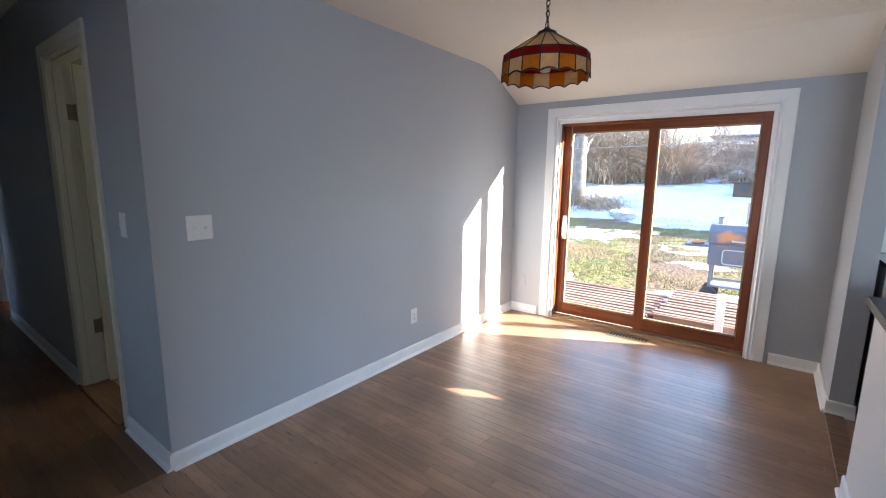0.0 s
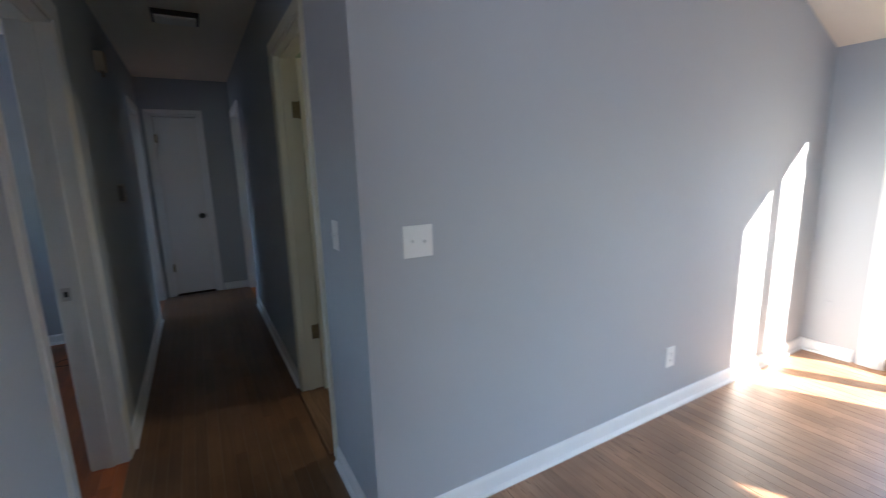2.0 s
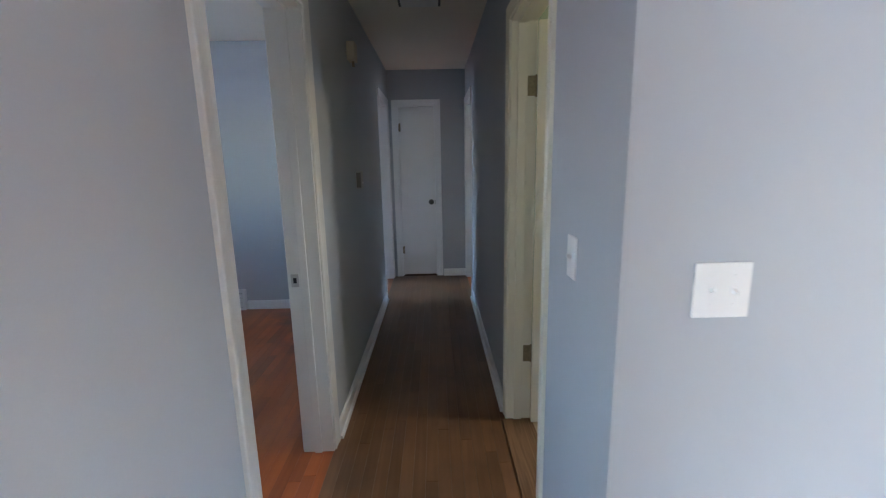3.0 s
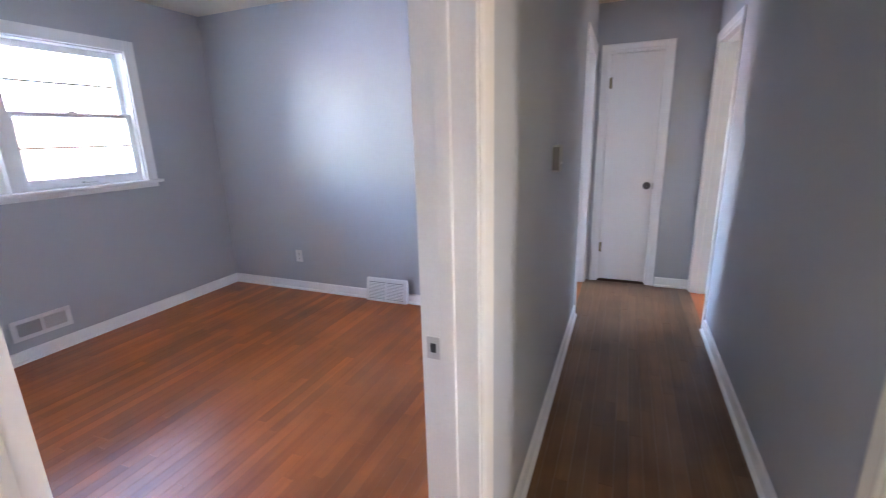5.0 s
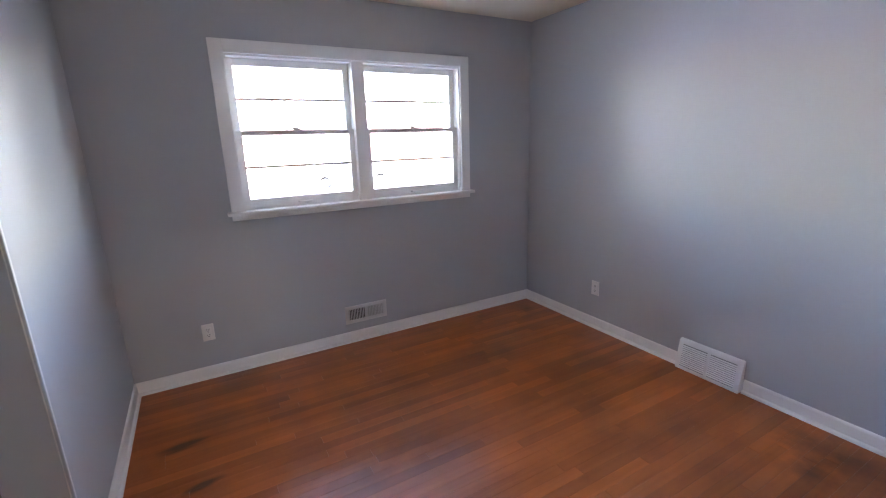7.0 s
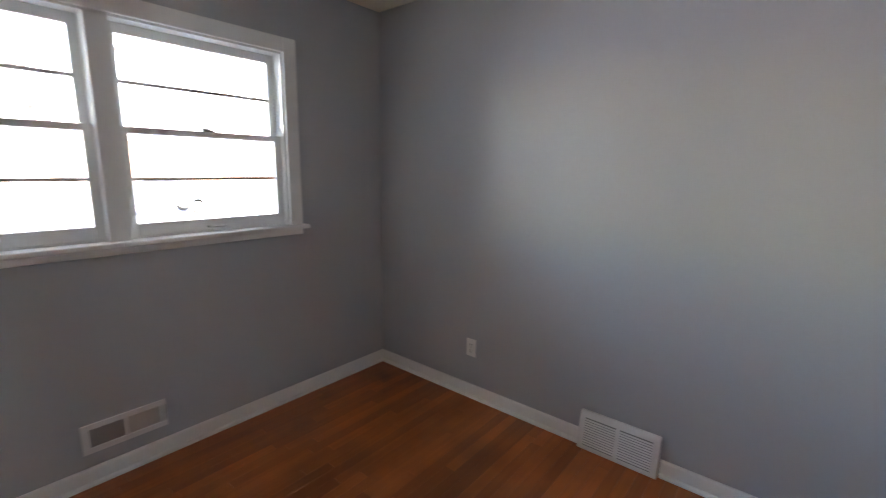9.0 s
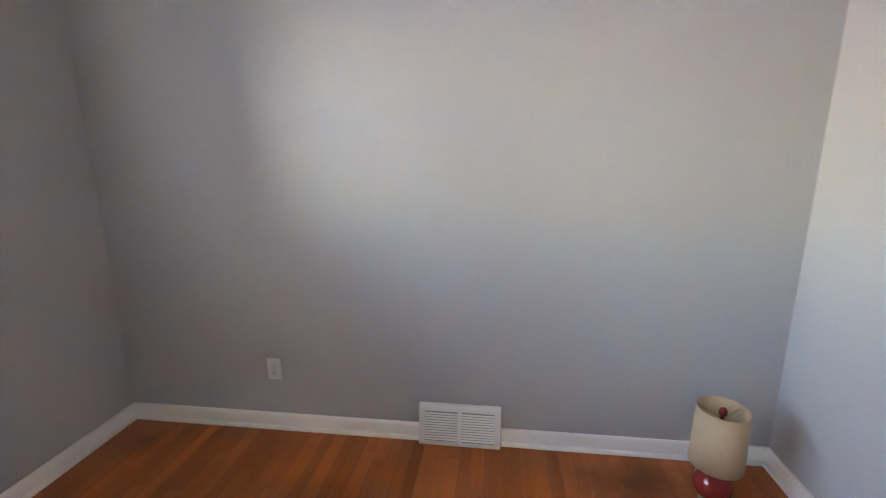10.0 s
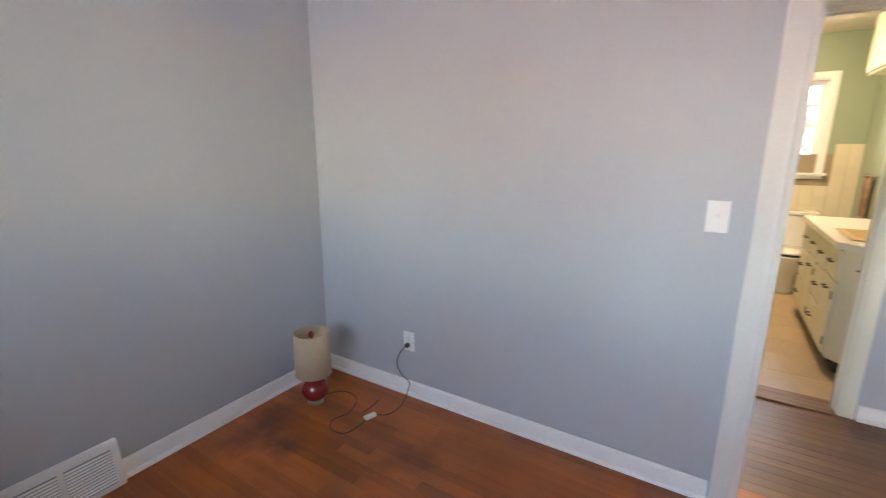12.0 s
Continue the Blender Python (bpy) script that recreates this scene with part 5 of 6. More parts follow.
def ground_material():
    m = bpy.data.materials.new("lawn_and_snow")
    m.use_nodes = True
    n, l = m.node_tree.nodes, m.node_tree.links
    b = n["Principled BSDF"]
    b.inputs["Roughness"].default_value = 0.9
    b.inputs["Specular IOR Level"].default_value = 0.15
    ge = n.new("ShaderNodeNewGeometry")
    xyz = n.new("ShaderNodeSeparateXYZ")
    l.new(ge.outputs["Position"], xyz.inputs[0])

    def noise_at(scale, detail, lo, hi, seed=0.0):
        t = n.new("ShaderNodeTexNoise")
        t.inputs["Scale"].default_value, t.inputs["Detail"].default_value = scale, detail
        if seed:
            mp = n.new("ShaderNodeMapping")
            mp.inputs["Location"].default_value = (seed, seed * 0.7, 0)
            l.new(ge.outputs["Position"], mp.inputs["Vector"])
            l.new(mp.outputs[0], t.inputs["Vector"])
        else:
            l.new(ge.outputs["Position"], t.inputs["Vector"])
        r = n.new("ShaderNodeMapRange")
        r.inputs["From Min"].default_value, r.inputs["From Max"].default_value = lo, hi
        l.new(t.outputs["Fac"], r.inputs["Value"])
        return r.outputs["Result"]

    def mix(fac, a, c):
        k = n.new("ShaderNodeMix")
        k.data_type = "RGBA"
        l.new(fac, k.inputs[0])
        for i, s in ((6, a), (7, c)):
            if isinstance(s, tuple):
                k.inputs[i].default_value = (*s, 1)
            else:
                l.new(s, k.inputs[i])
        return k.outputs[2]

    def math_node(op, a, c):
        k = n.new("ShaderNodeMath")
        k.operation = op
        for i, s in ((0, a), (1, c)):
            if isinstance(s, (int, float)):
                k.inputs[i].default_value = s
            else:
                l.new(s, k.inputs[i])
        return k.outputs[0]
    grass = mix(noise_at(9.0, 8, 0.38, 0.62), (0.020, 0.030, 0.006), (0.150, 0.140, 0.042))
    grass = mix(noise_at(0.8, 6, 0.46, 0.56, 4.0), grass, mix(noise_at(22.0, 5, 0.4, 0.6, 3.0), (0.035, 0.02, 0.014), (0.17, 0.10, 0.062)))
    grass = mix(noise_at(30.0, 5, 0.48, 0.68), grass, (0.24, 0.19, 0.085))
    edge = noise_at(0.6, 6, 0.0, 1.0, 9.0)
    far = math_node("ADD", xyz.outputs["X"], math_node("MULTIPLY", edge, 5.0))
    r = n.new("ShaderNodeMapRange")
    r.inputs["From Min"].default_value, r.inputs["From Max"].default_value = 19.3, 19.8
    l.new(far, r.inputs["Value"])
    west = n.new("ShaderNodeMapRange")
    west.inputs["From Min"].default_value, west.inputs["From Max"].default_value = -4.9, -5.3
    l.new(math_node("ADD", xyz.outputs["X"], math_node("MULTIPLY", edge, 0.4)), west.inputs["Value"])
    wobble = noise_at(1.7, 9, 0.25, 0.75, 21.5)
    patch = 0.0
    for cx, cy, rx, ry in ((13.2, 2.7, 1.7, 1.9), (11.7, -0.85, 1.1, 0.9), (9.4, -1.1, 0.5, 0.5), (6.3, 1.0, 0.5, 0.7), (15.5, -3.0, 1.2, 2.0)):
        mp = n.new("ShaderNodeMapping")
        mp.vector_type = "TEXTURE"
        mp.inputs["Location"].default_value, mp.inputs["Scale"].default_value = (cx, cy, 0), (rx, ry, 50)
        l.new(ge.outputs["Position"], mp.inputs["Vector"])
        ln = n.new("ShaderNodeVectorMath")
        ln.operation = "LENGTH"
        l.new(mp.outputs[0], ln.inputs[0])
        e = n.new("ShaderNodeMapRange")
        e.inputs["From Min"].default_value, e.inputs["From Max"].default_value = 1.75, 1.68
        l.new(math_node("ADD", ln.outputs["Value"], math_node("MULTIPLY", wobble, 2.0)), e.inputs["Value"])
        patch = math_node("MAXIMUM", patch, e.outputs["Result"])
    snow = math_node("MAXIMUM", math_node("MAXIMUM", r.outputs["Result"], west.outputs["Result"]), patch)
    hill = n.new("ShaderNodeMapRange")
    hill.inputs["From Min"].default_value, hill.inputs["From Max"].default_value = 26.0, 29.0
    l.new(far, hill.inputs["Value"])
    bare = math_node("MULTIPLY", hill.outputs["Result"], noise_at(0.9, 6, 0.40, 0.52, 2.0))
    strip = n.new("ShaderNodeMapRange")
    strip.inputs["From Min"].default_value, strip.inputs["From Max"].default_value = 18.2, 19.0
    l.new(far, strip.inputs["Value"])
    soil = n.new("ShaderNodeMapping")
    soil.vector_type = "TEXTURE"
    soil.inputs["Location"].default_value, soil.inputs["Rotation"].default_value, soil.inputs["Scale"].default_value = (9.6, -0.3, 0), (0, 0, 0.25), (2.4, 0.75, 50)
    l.new(ge.outputs["Position"], soil.inputs["Vector"])
    sl = n.new("ShaderNodeVectorMath")
    sl.operation = "LENGTH"
    l.new(soil.outputs[0], sl.inputs[0])
    se = n.new("ShaderNodeMapRange")
    se.inputs["From Min"].default_value, se.inputs["From Max"].default_value = 1.7, 1.2
    l.new(math_node("ADD", sl.outputs["Value"], wobble), se.inputs["Value"])
    litter = mix(noise_at(26.0, 6, 0.38, 0.62, 5.0), (0.030, 0.018, 0.012), (0.20, 0.125, 0.085))
    grass = mix(math_node("MULTIPLY", math_node("MAXIMUM", strip.outputs["Result"], se.outputs["Result"]), 0.85), grass, litter)
    col = mix(snow, grass, (0.50, 0.56, 0.66))
    col = mix(bare, col, (0.060, 0.040, 0.026))
    l.new(col, b.inputs["Base Color"])
    bp = n.new("ShaderNodeBump")
    bp.inputs["Strength"].default_value, bp.inputs["Distance"].default_value = 1.0, 0.10
    l.new(noise_at(14.0, 8, 0.0, 1.0, 7.0), bp.inputs["Height"])
    l.new(bp.outputs["Normal"], b.inputs["Normal"])
    return m


def spread(lo, hi, fine_lo, fine_hi, step):
    out = []
    v = fine_lo
    while v <= fine_hi:
        out.append(v)
        v += step
    s = step
    v = fine_hi
    while v < hi:
        s *= 1.3
        v += s
        out.append(v)
    s, v = step, fine_lo
    while v > lo:
        s *= 1.3
        v -= s
        out.insert(0, v)
    return out


gx, gy = spread(-1500, 1500, -14, 46, 0.5), spread(-1500, 1500, -22, 26, 0.5)
verts = [(x, y, land(x, y)) for x in gx for y in gy]
ny = len(gy)
faces = [(i * ny + j, (i + 1) * ny + j, (i + 1) * ny + j + 1, i * ny + j + 1) for i in range(len(gx) - 1) for j in range(ny - 1)]
me = bpy.data.meshes.new("ground")
me.from_pydata(verts, [], faces)
me.materials.append(ground_material())
for p in me.polygons:
    p.use_smooth = True
tagged(new("ground", me), "winter lawn with snow patches rising to a snowy bank", "ground", kind="structure")

# grass blades near the house
gr = random.Random(3)
verts, faces = [], []
for _ in range(70000):
    x, y = 5.4 + 13 * gr.random() ** 1.4, gr.uniform(-6, 7)
    if noise.noise((x * 0.8, y * 0.8, 5.0)) < -0.12 or (x < 6.1 and -3 < y < 0.6):
        continue
    h, a = gr.uniform(0.02, 0.075), gr.uniform(0, 6.28)
    z = land(x, y) - 0.005
    dx, dy = 0.006 * math.cos(a), 0.006 * math.sin(a)
    lx2, ly2 = gr.uniform(-0.04, 0.04), gr.uniform(-0.04, 0.04)
    k = len(verts)
    verts += [(x - dx, y - dy, z), (x + dx, y + dy, z), (x + lx2, y + ly2, z + h)]
    faces.append((k, k + 1, k + 2))
me = bpy.data.meshes.new("lawn_grass")
me.from_pydata(verts, [], faces)
me.materials.append(material("dry_grass", (0.075, 0.09, 0.02), 0.8, 0.35, 1.5, 20, second=(0.22, 0.165, 0.07), amount=0.9))
tagged(new("lawn_grass", me), "short winter grass, green and straw-coloured", "grass", kind="stuff")

# ---- deck ----
deck_wood = wood("weathered_red_deck", (0.27, 0.165, 0.125), (0.15, 0.088, 0.065), 0.75, "Y", 0.2, 0.5, spec=0.2)
for nm, x0, x1, y0, y1, zt2, lab in (("deck", 3.75, 5.55, -1.15, 0.35, -0.13, "weathered reddish slatted wooden deck beside the patio door"), ("deck_step", 4.35, 5.75, -2.75, -1.20, -0.07, "weathered brown slatted wooden platform with a boxed front")):
    dk = thing(nm, ((x0 + x1) / 2, (y0 + y1) / 2, -0.4), lab, "deck")
    x = x0
    while x < x1 - 0.05:
        s = rng.uniform(-0.03, 0.03)
        part("slat", box(bmesh.new(), x, x + 0.066, y0 + s, y1 + s, zt2 - 0.03, zt2 + rng.uniform(-0.004, 0.004), 0.004, 1), deck_wood, dk)
        x += 0.128
    for k in range(3):
        y = y0 + 0.1 + k * (y1 - y0 - 0.29) / 2
        part("joist", box(bmesh.new(), x0 + 0.02, x1 - 0.06, y, y + 0.09, -0.42, zt2 - 0.031), deck_wood, dk)
    # near-black sheet that darkens the slat gaps in place of deep shade
    part("soil", box(bmesh.new(), x0 - 0.05, x1 + 0.05, y0 - 0.1, y1 + 0.1, -0.36, -0.335), material("slat_gap_shade", (0.03, 0.022, 0.016), 0.9, 0.3, 9, 50), dk, "dark sheet standing in for the shade under the slats")
    part("fascia", box(bmesh.new(), x0 - 0.035, x0 - 0.002, y0, y1, -0.30, zt2 - 0.004, 0.004, 1), deck_wood, dk)
snow_mat = material("snow", (0.54, 0.59, 0.67), 0.6, 0.04, 6, 40, 0.4)


def snow_heap(cx, cy, rx, ry, h, base):
    b = bmesh.new()
    bmesh.ops.create_icosphere(b, subdivisions=4, radius=1.0)
    for v in b.verts:
        f = 1 + 0.25 * noise.noise((v.co.x * 1.7 + cx, v.co.y * 1.7 + cy, v.co.z))
        v.co = (cx + v.co.x * rx * f, cy + v.co.y * ry * f, base + max(v.co.z, -0.15) * h * f)
    return solid("snow_heap", b, snow_mat, "small melting heap of white snow on the grass", "snow", (cx, cy, base), "snow heaps", smooth=True)


snow_heap(6.15, -1.35, 0.4, 0.85, 0.12, -0.36)
snow_heap(6.0, 0.55, 0.35, 0.3, 0.1, -0.36)

# white railing on the deck
wp = material("white_outdoor_paint", (0.66, 0.66, 0.66), 0.5, 0.05)
bn = thing("white_railing", (4.25, -2.1, -0.36), "white painted wooden rail with square posts in front of the deck", "railing")
for y in (-1.81, -2.45):
    part("post", box(bmesh.new(), 4.22, 4.28, y - 0.035, y + 0.035, -0.36, 0.22, 0.004, 1), wp, bn)
part("rail", box(bmesh.new(), 4.20, 4.30, -2.50, -1.77, 0.2201, 0.255, 0.004, 1), wp, bn)

# ---- grill ----
gm = material("blue_grey_grill_steel", (0.075, 0.09, 0.12), 0.5, 0.12, 8, 50, 0.05, second=(0.34, 0.12, 0.05), amount=0.25)
gt = material("grill_trim", (0.16, 0.17, 0.19), 0.45, 0.1, metal=0.5)


def smooth_frame(x, y0, y1, z0, z1, r):
    """A closed upright frame with rounded corners."""
    pts = []
    for cy, cz2, a0 in ((y1 - r, z1 - r, 0), (y0 + r, z1 - r, 90), (y0 + r, z0 + r, 180), (y1 - r, z0 + r, 270)):
        pts += [(x, cy + r * math.cos(radians(a0 + k * 22.5)), cz2 + r * math.sin(radians(a0 + k * 22.5))) for k in range(5)]
    return pts + pts[:1]


def rusted():
    """The grill's paint with a burnt orange patch of rust on its front."""
    m = material("rusted_grill_lid", (0.075, 0.09, 0.12), 0.5, 0.12, 8, 50, 0.05)
    n, l = m.node_tree.nodes, m.node_tree.links
    base = n["Principled BSDF"].inputs["Base Color"]
    src = base.links[0].from_socket
    ge = n.new("ShaderNodeNewGeometry")
    mp = n.new("ShaderNodeMapping")
    mp.vector_type = "TEXTURE"
    mp.inputs["Location"].default_value, mp.inputs["Scale"].default_value = (6.41, -1.70, 0.58), (0.3, 0.20, 0.10)
    l.new(ge.outputs["Position"], mp.inputs["Vector"])
    ln = n.new("ShaderNodeVectorMath")
    ln.operation = "LENGTH"
    l.new(mp.outputs[0], ln.inputs[0])
    no = n.new("ShaderNodeTexNoise")
    no.inputs["Scale"].default_value, no.inputs["Detail"].default_value = 11.0, 7
    l.new(ge.outputs["Position"], no.inputs["Vector"])
    ad = n.new("ShaderNodeMath")
    ad.operation = "MULTIPLY_ADD"
    l.new(no.outputs["Fac"], ad.inputs[0])
    ad.inputs[1].default_value = 1.6
    l.new(ln.outputs["Value"], ad.inputs[2])
    mr = n.new("ShaderNodeMapRange")
    mr.inputs["From Min"].default_value, mr.inputs["From Max"].default_value = 1.15, 1.8
    mr.inputs["To Min"].default_value, mr.inputs["To Max"].default_value = 0.9, 0.0
    l.new(ad.outputs[0], mr.inputs["Value"])
    mk = n.new("ShaderNodeMix")
    mk.data_type = "RGBA"
    l.new(mr.outputs["Result"], mk.inputs[0])
    l.new(src, mk.inputs[6])
    mk.inputs[7].default_value = (0.36, 0.15, 0.06, 1)
    l.new(mk.outputs[2], base)
    return m


gl = thing("grill", (6.6, -1.9, -0.36), "blue-grey metal charcoal grill on wheels with a rusty lid", "grill")
y0, y1 = -2.45, -1.44
part("firebox", box(bmesh.new(), 6.42, 6.86, y0, y1, 0.18, 0.48, 0.015), gm, gl)
b = bmesh.new()
prof = [(6.41, 0.482), (6.41, 0.66), (6.47, 0.75), (6.80, 0.75), (6.87, 0.66), (6.87, 0.482)]
e = [[b.verts.new((x, y, z)) for x, z in prof] for y in (y0 - 0.005, y1 + 0.005)]
b.faces.new(e[0])
b.faces.new(e[1][::-1])
for i in range(6):
    j = (i + 1) % 6
    b.faces.new((e[0][i], e[0][j], e[1][j], e[1][i]))
bmesh.ops.bevel(b, geom=list(b.edges), offset=0.012, segments=2, affect="EDGES")
lid = part("lid", b, rusted(), gl, "rust-marked hinged lid")
b = bmesh.new()
tube(b, [(6.41, -1.72, 0.54), (6.36, -1.72, 0.54), (6.36, -2.2, 0.54), (6.41, -2.2, 0.54)], 0.012, 8)
part("lid_handle", b, steel, lid, "pale steel lid handle")
b = lathe(bmesh.new(), [(0.001, 0.02), (0.035, 0.018), (0.04, 0.0)], 20)
b.transform(Matrix.Translation((6.41, -1.95, 0.63)) @ Matrix.Rotation(radians(-90), 4, "Y"))
part("thermometer", b, gt, lid)
part("ash_door", box(bmesh.new(), 6.405, 6.419, -2.15, -1.62, 0.21, 0.41, 0.008), gm, gl, "framed ash door")
b = bmesh.new()
tube(b, smooth_frame(6.402, -2.15, -1.62, 0.21, 0.41, 0.04), 0.008, 8)
part("door_rim", b, material("worn_bare_steel", (0.30, 0.31, 0.33), 0.45, 0.1), gl, "pale worn rim round the ash door")
part("chimney", lathe(bmesh.new(), [(0.001, 0.75), (0.04, 0.75), (0.04, 0.84), (0.05, 0.85), (0.001, 0.86)], 16, (6.65, -1.55, 0)), gt, gl)
for x in (6.47, 6.81):
    for y in (y0 + 0.05, y1 - 0.05):
        part("leg", box(bmesh.new(), x - 0.018, x + 0.018, y - 0.018, y + 0.018, -0.345, 0.18), gt, gl)
part("lower_shelf", box(bmesh.new(), 6.45, 6.83, y0 + 0.05, y1 - 0.05, -0.14, -0.115, 0.003), gt, gl)
part("lower_rail", box(bmesh.new(), 6.44, 6.46, y0 + 0.05, y1 - 0.05, -0.03, 0.0), gt, gl)
part("side_shelf", box(bmesh.new(), 6.45, 6.8, y1 + 0.006, y1 + 0.30, 0.42, 0.45, 0.004), gm, gl)
for x in (6.46, 6.82):
    b = lathe(bmesh.new(), [(0.001, -0.02), (0.10, -0.02), (0.11, -0.012), (0.11, 0.012), (0.10, 0.02), (0.001, 0.02)], 24)
    b.transform(Matrix.Translation((x, y1 - 0.05, -0.25)) @ Matrix.Rotation(radians(90), 4, "Y"))
    part("wheel", b, slot_dark, gl, "black wheel")
pot = lathe(bmesh.new(), [(0.001, 0.451), (0.07, 0.452), (0.10, 0.48), (0.098, 0.482), (0.065, 0.458), (0.001, 0.457)], 24, (6.6, y1 + 0.15, 0))
solid("clay_saucer", pot, material("terracotta", (0.50, 0.20, 0.09), 0.7, 0.1), "orange clay saucer on the grill's side shelf", "saucer", (6.6, y1 + 0.15, 0.451), smooth=True)

# ---- white panelled cart behind the grill ----
tz = land(15.4, -2.4)
ut = thing("yard_cart", (15.4, -2.4, tz), "white panelled utility cart parked on the snow", "cart")
cart_white = material("white_cart_panel", (0.62, 0.62, 0.64), 0.5, 0.06, 4, 40)
part("side_panel", box(bmesh.new(), 15.0, 15.04, -3.3, -1.5, tz + 0.2, 0.66, 0.004), cart_white, ut)
part("side_panel", box(bmesh.new(), 15.8, 15.84, -3.3, -1.5, tz + 0.2, 0.66, 0.004), cart_white, ut)
part("end_panel", box(bmesh.new(), 15.041, 15.799, -1.54, -1.5, tz + 0.2, 0.64, 0.004), cart_white, ut)
part("end_panel", box(bmesh.new(), 15.041, 15.799, -3.3, -3.26, tz + 0.2, 0.64, 0.004), cart_white, ut)
part("floor_panel", box(bmesh.new(), 15.041, 15.799, -3.259, -1.541, tz + 0.2, tz + 0.24), cart_white, ut)
cart_rib = material("grey_cart_rib", (0.22, 0.22, 0.24), 0.5, 0.06)
for y in (-3.28, -2.72, -2.10, -1.53):
    part("rib", box(bmesh.new(), 14.97, 14.9995, y - 0.02, y + 0.02, tz + 0.2, 0.66, 0.003), cart_rib, ut)
part("top_rail", box(bmesh.new(), 14.965, 15.045, -3.32, -1.49, 0.661, 0.70, 0.004), cart_rib, ut)
for y in (-2.9, -1.9):
    b = lathe(bmesh.new(), [(0.001, -0.03), (0.13, -0.03), (0.14, -0.02), (0.14, 0.02), (0.13, 0.03), (0.001, 0.03)], 20)
    b.transform(Matrix.Translation((15.12, y, tz + 0.14)) @ Matrix.Rotation(radians(90), 4, "Y"))
    part("wheel", b, slot_dark, ut, "small black wheel")

# ---- bank of bare brush ----
br = random.Random(11)


def twigs(name, spots, seed, canes, height, mat, label):
    """Arching bare canes as three-sided tapering stems."""
    r = random.Random(seed)
    vs, fs = [], []

    def stem(p, d, length, w, droop, seg=5):
        pts = [p]
        q = d.normalized()
        for _ in range(seg):
            q = (q + Vector((r.uniform(-0.16, 0.16), r.uniform(-0.16, 0.16), -droop + r.uniform(-0.1, 0.1)))).normalized()
            pts.append(pts[-1] + q * length / seg)
        for i, c in enumerate(pts):
            ww = w * (1 - 0.8 * i / seg)
            for a in (0.3, 2.4, 4.5):
                vs.append((c.x + ww * math.cos(a), c.y + ww * math.sin(a), c.z + ww * 0.5 * math.sin(a * 2)))
        k = len(vs) - 3 * (seg + 1)
        for i in range(seg):
            for s in range(3):
                t = (s + 1) % 3
                fs.append((k + i * 3 + s, k + i * 3 + t, k + (i + 1) * 3 + t, k + (i + 1) * 3 + s))
        return pts
    for x, y, scale in spots:
        for _ in range(canes):
            a = r.uniform(0, 2 * math.pi)
            tilt = r.uniform(0.1, 0.9)
            base = Vector((x + r.uniform(-0.7, 0.7), y + r.uniform(-0.7, 0.7), 0))
            base.z = land(base.x, base.y) - 0.05
            pts = stem(base, Vector((math.cos(a) * tilt, math.sin(a) * tilt, 1)), height * scale * r.uniform(0.6, 1.15), r.uniform(0.008, 0.022), r.uniform(0.05, 0.28), 6)
            for _ in range(3):
                p = r.choice(pts[2:])
                a2 = r.uniform(0, 2 * math.pi)
                stem(p, Vector((math.cos(a2), math.sin(a2), r.uniform(-0.4, 0.7))), r.uniform(0.4, 1.1), 0.009, r.uniform(0.0, 0.3), 3)
    m = bpy.data.meshes.new(name)
    m.from_pydata(vs, [], fs)
    m.materials.append(mat)
    return tagged(new(name, m), label, "brush", kind="stuff")


cane = material("tan_bare_canes", (0.22, 0.145, 0.085), 0.8, 0.4, 1.2, 8, second=(0.66, 0.50, 0.36), amount=0.9)
cane_dark = material("grey_brown_canes", (0.24, 0.165, 0.12), 0.85, 0.3, 1.0, 8, second=(0.15, 0.11, 0.08), amount=0.8)
spots = [(br.uniform(26.2, 28.5), br.uniform(2.0, 15.0), br.uniform(0.8, 1.3)) for _ in range(60)] + [(br.uniform(24.8, 26.5), br.uniform(5.8, 12.0), br.uniform(0.6, 1.0)) for _ in range(22)]
twigs("brush_thicket", spots, 5, 60, 4.6, cane, "dense thicket of bare tan canes on the bank")
spots = [(br.uniform(28.5, 34), br.uniform(-9.0, 3.5), br.uniform(0.40, 0.72)) for _ in range(60)] + [(br.uniform(26.0, 28.2), br.uniform(-8.0, 2.6), br.uniform(0.25, 0.5)) for _ in range(46)]
twigs("brush_thicket", spots, 6, 40, 3.0, cane_dark, "grey-brown bare bushes over snow on the bank")
spots = [(x, y, k * (0.28 if y < 0.5 else 1.6)) for x, y, k in [(br.uniform(33, 42), br.uniform(-16, 24), br.uniform(0.9, 1.5)) for _ in range(110)]]
twigs("brush_thicket", spots, 8, 22, 3.6, cane, "tall bare tan brush behind the bank")

# ---- trees ----
bark = material("grey_bark", (0.115, 0.09, 0.075), 0.9, 0.35, 6, 30, 0.8, second=(0.21, 0.18, 0.155), amount=0.8)


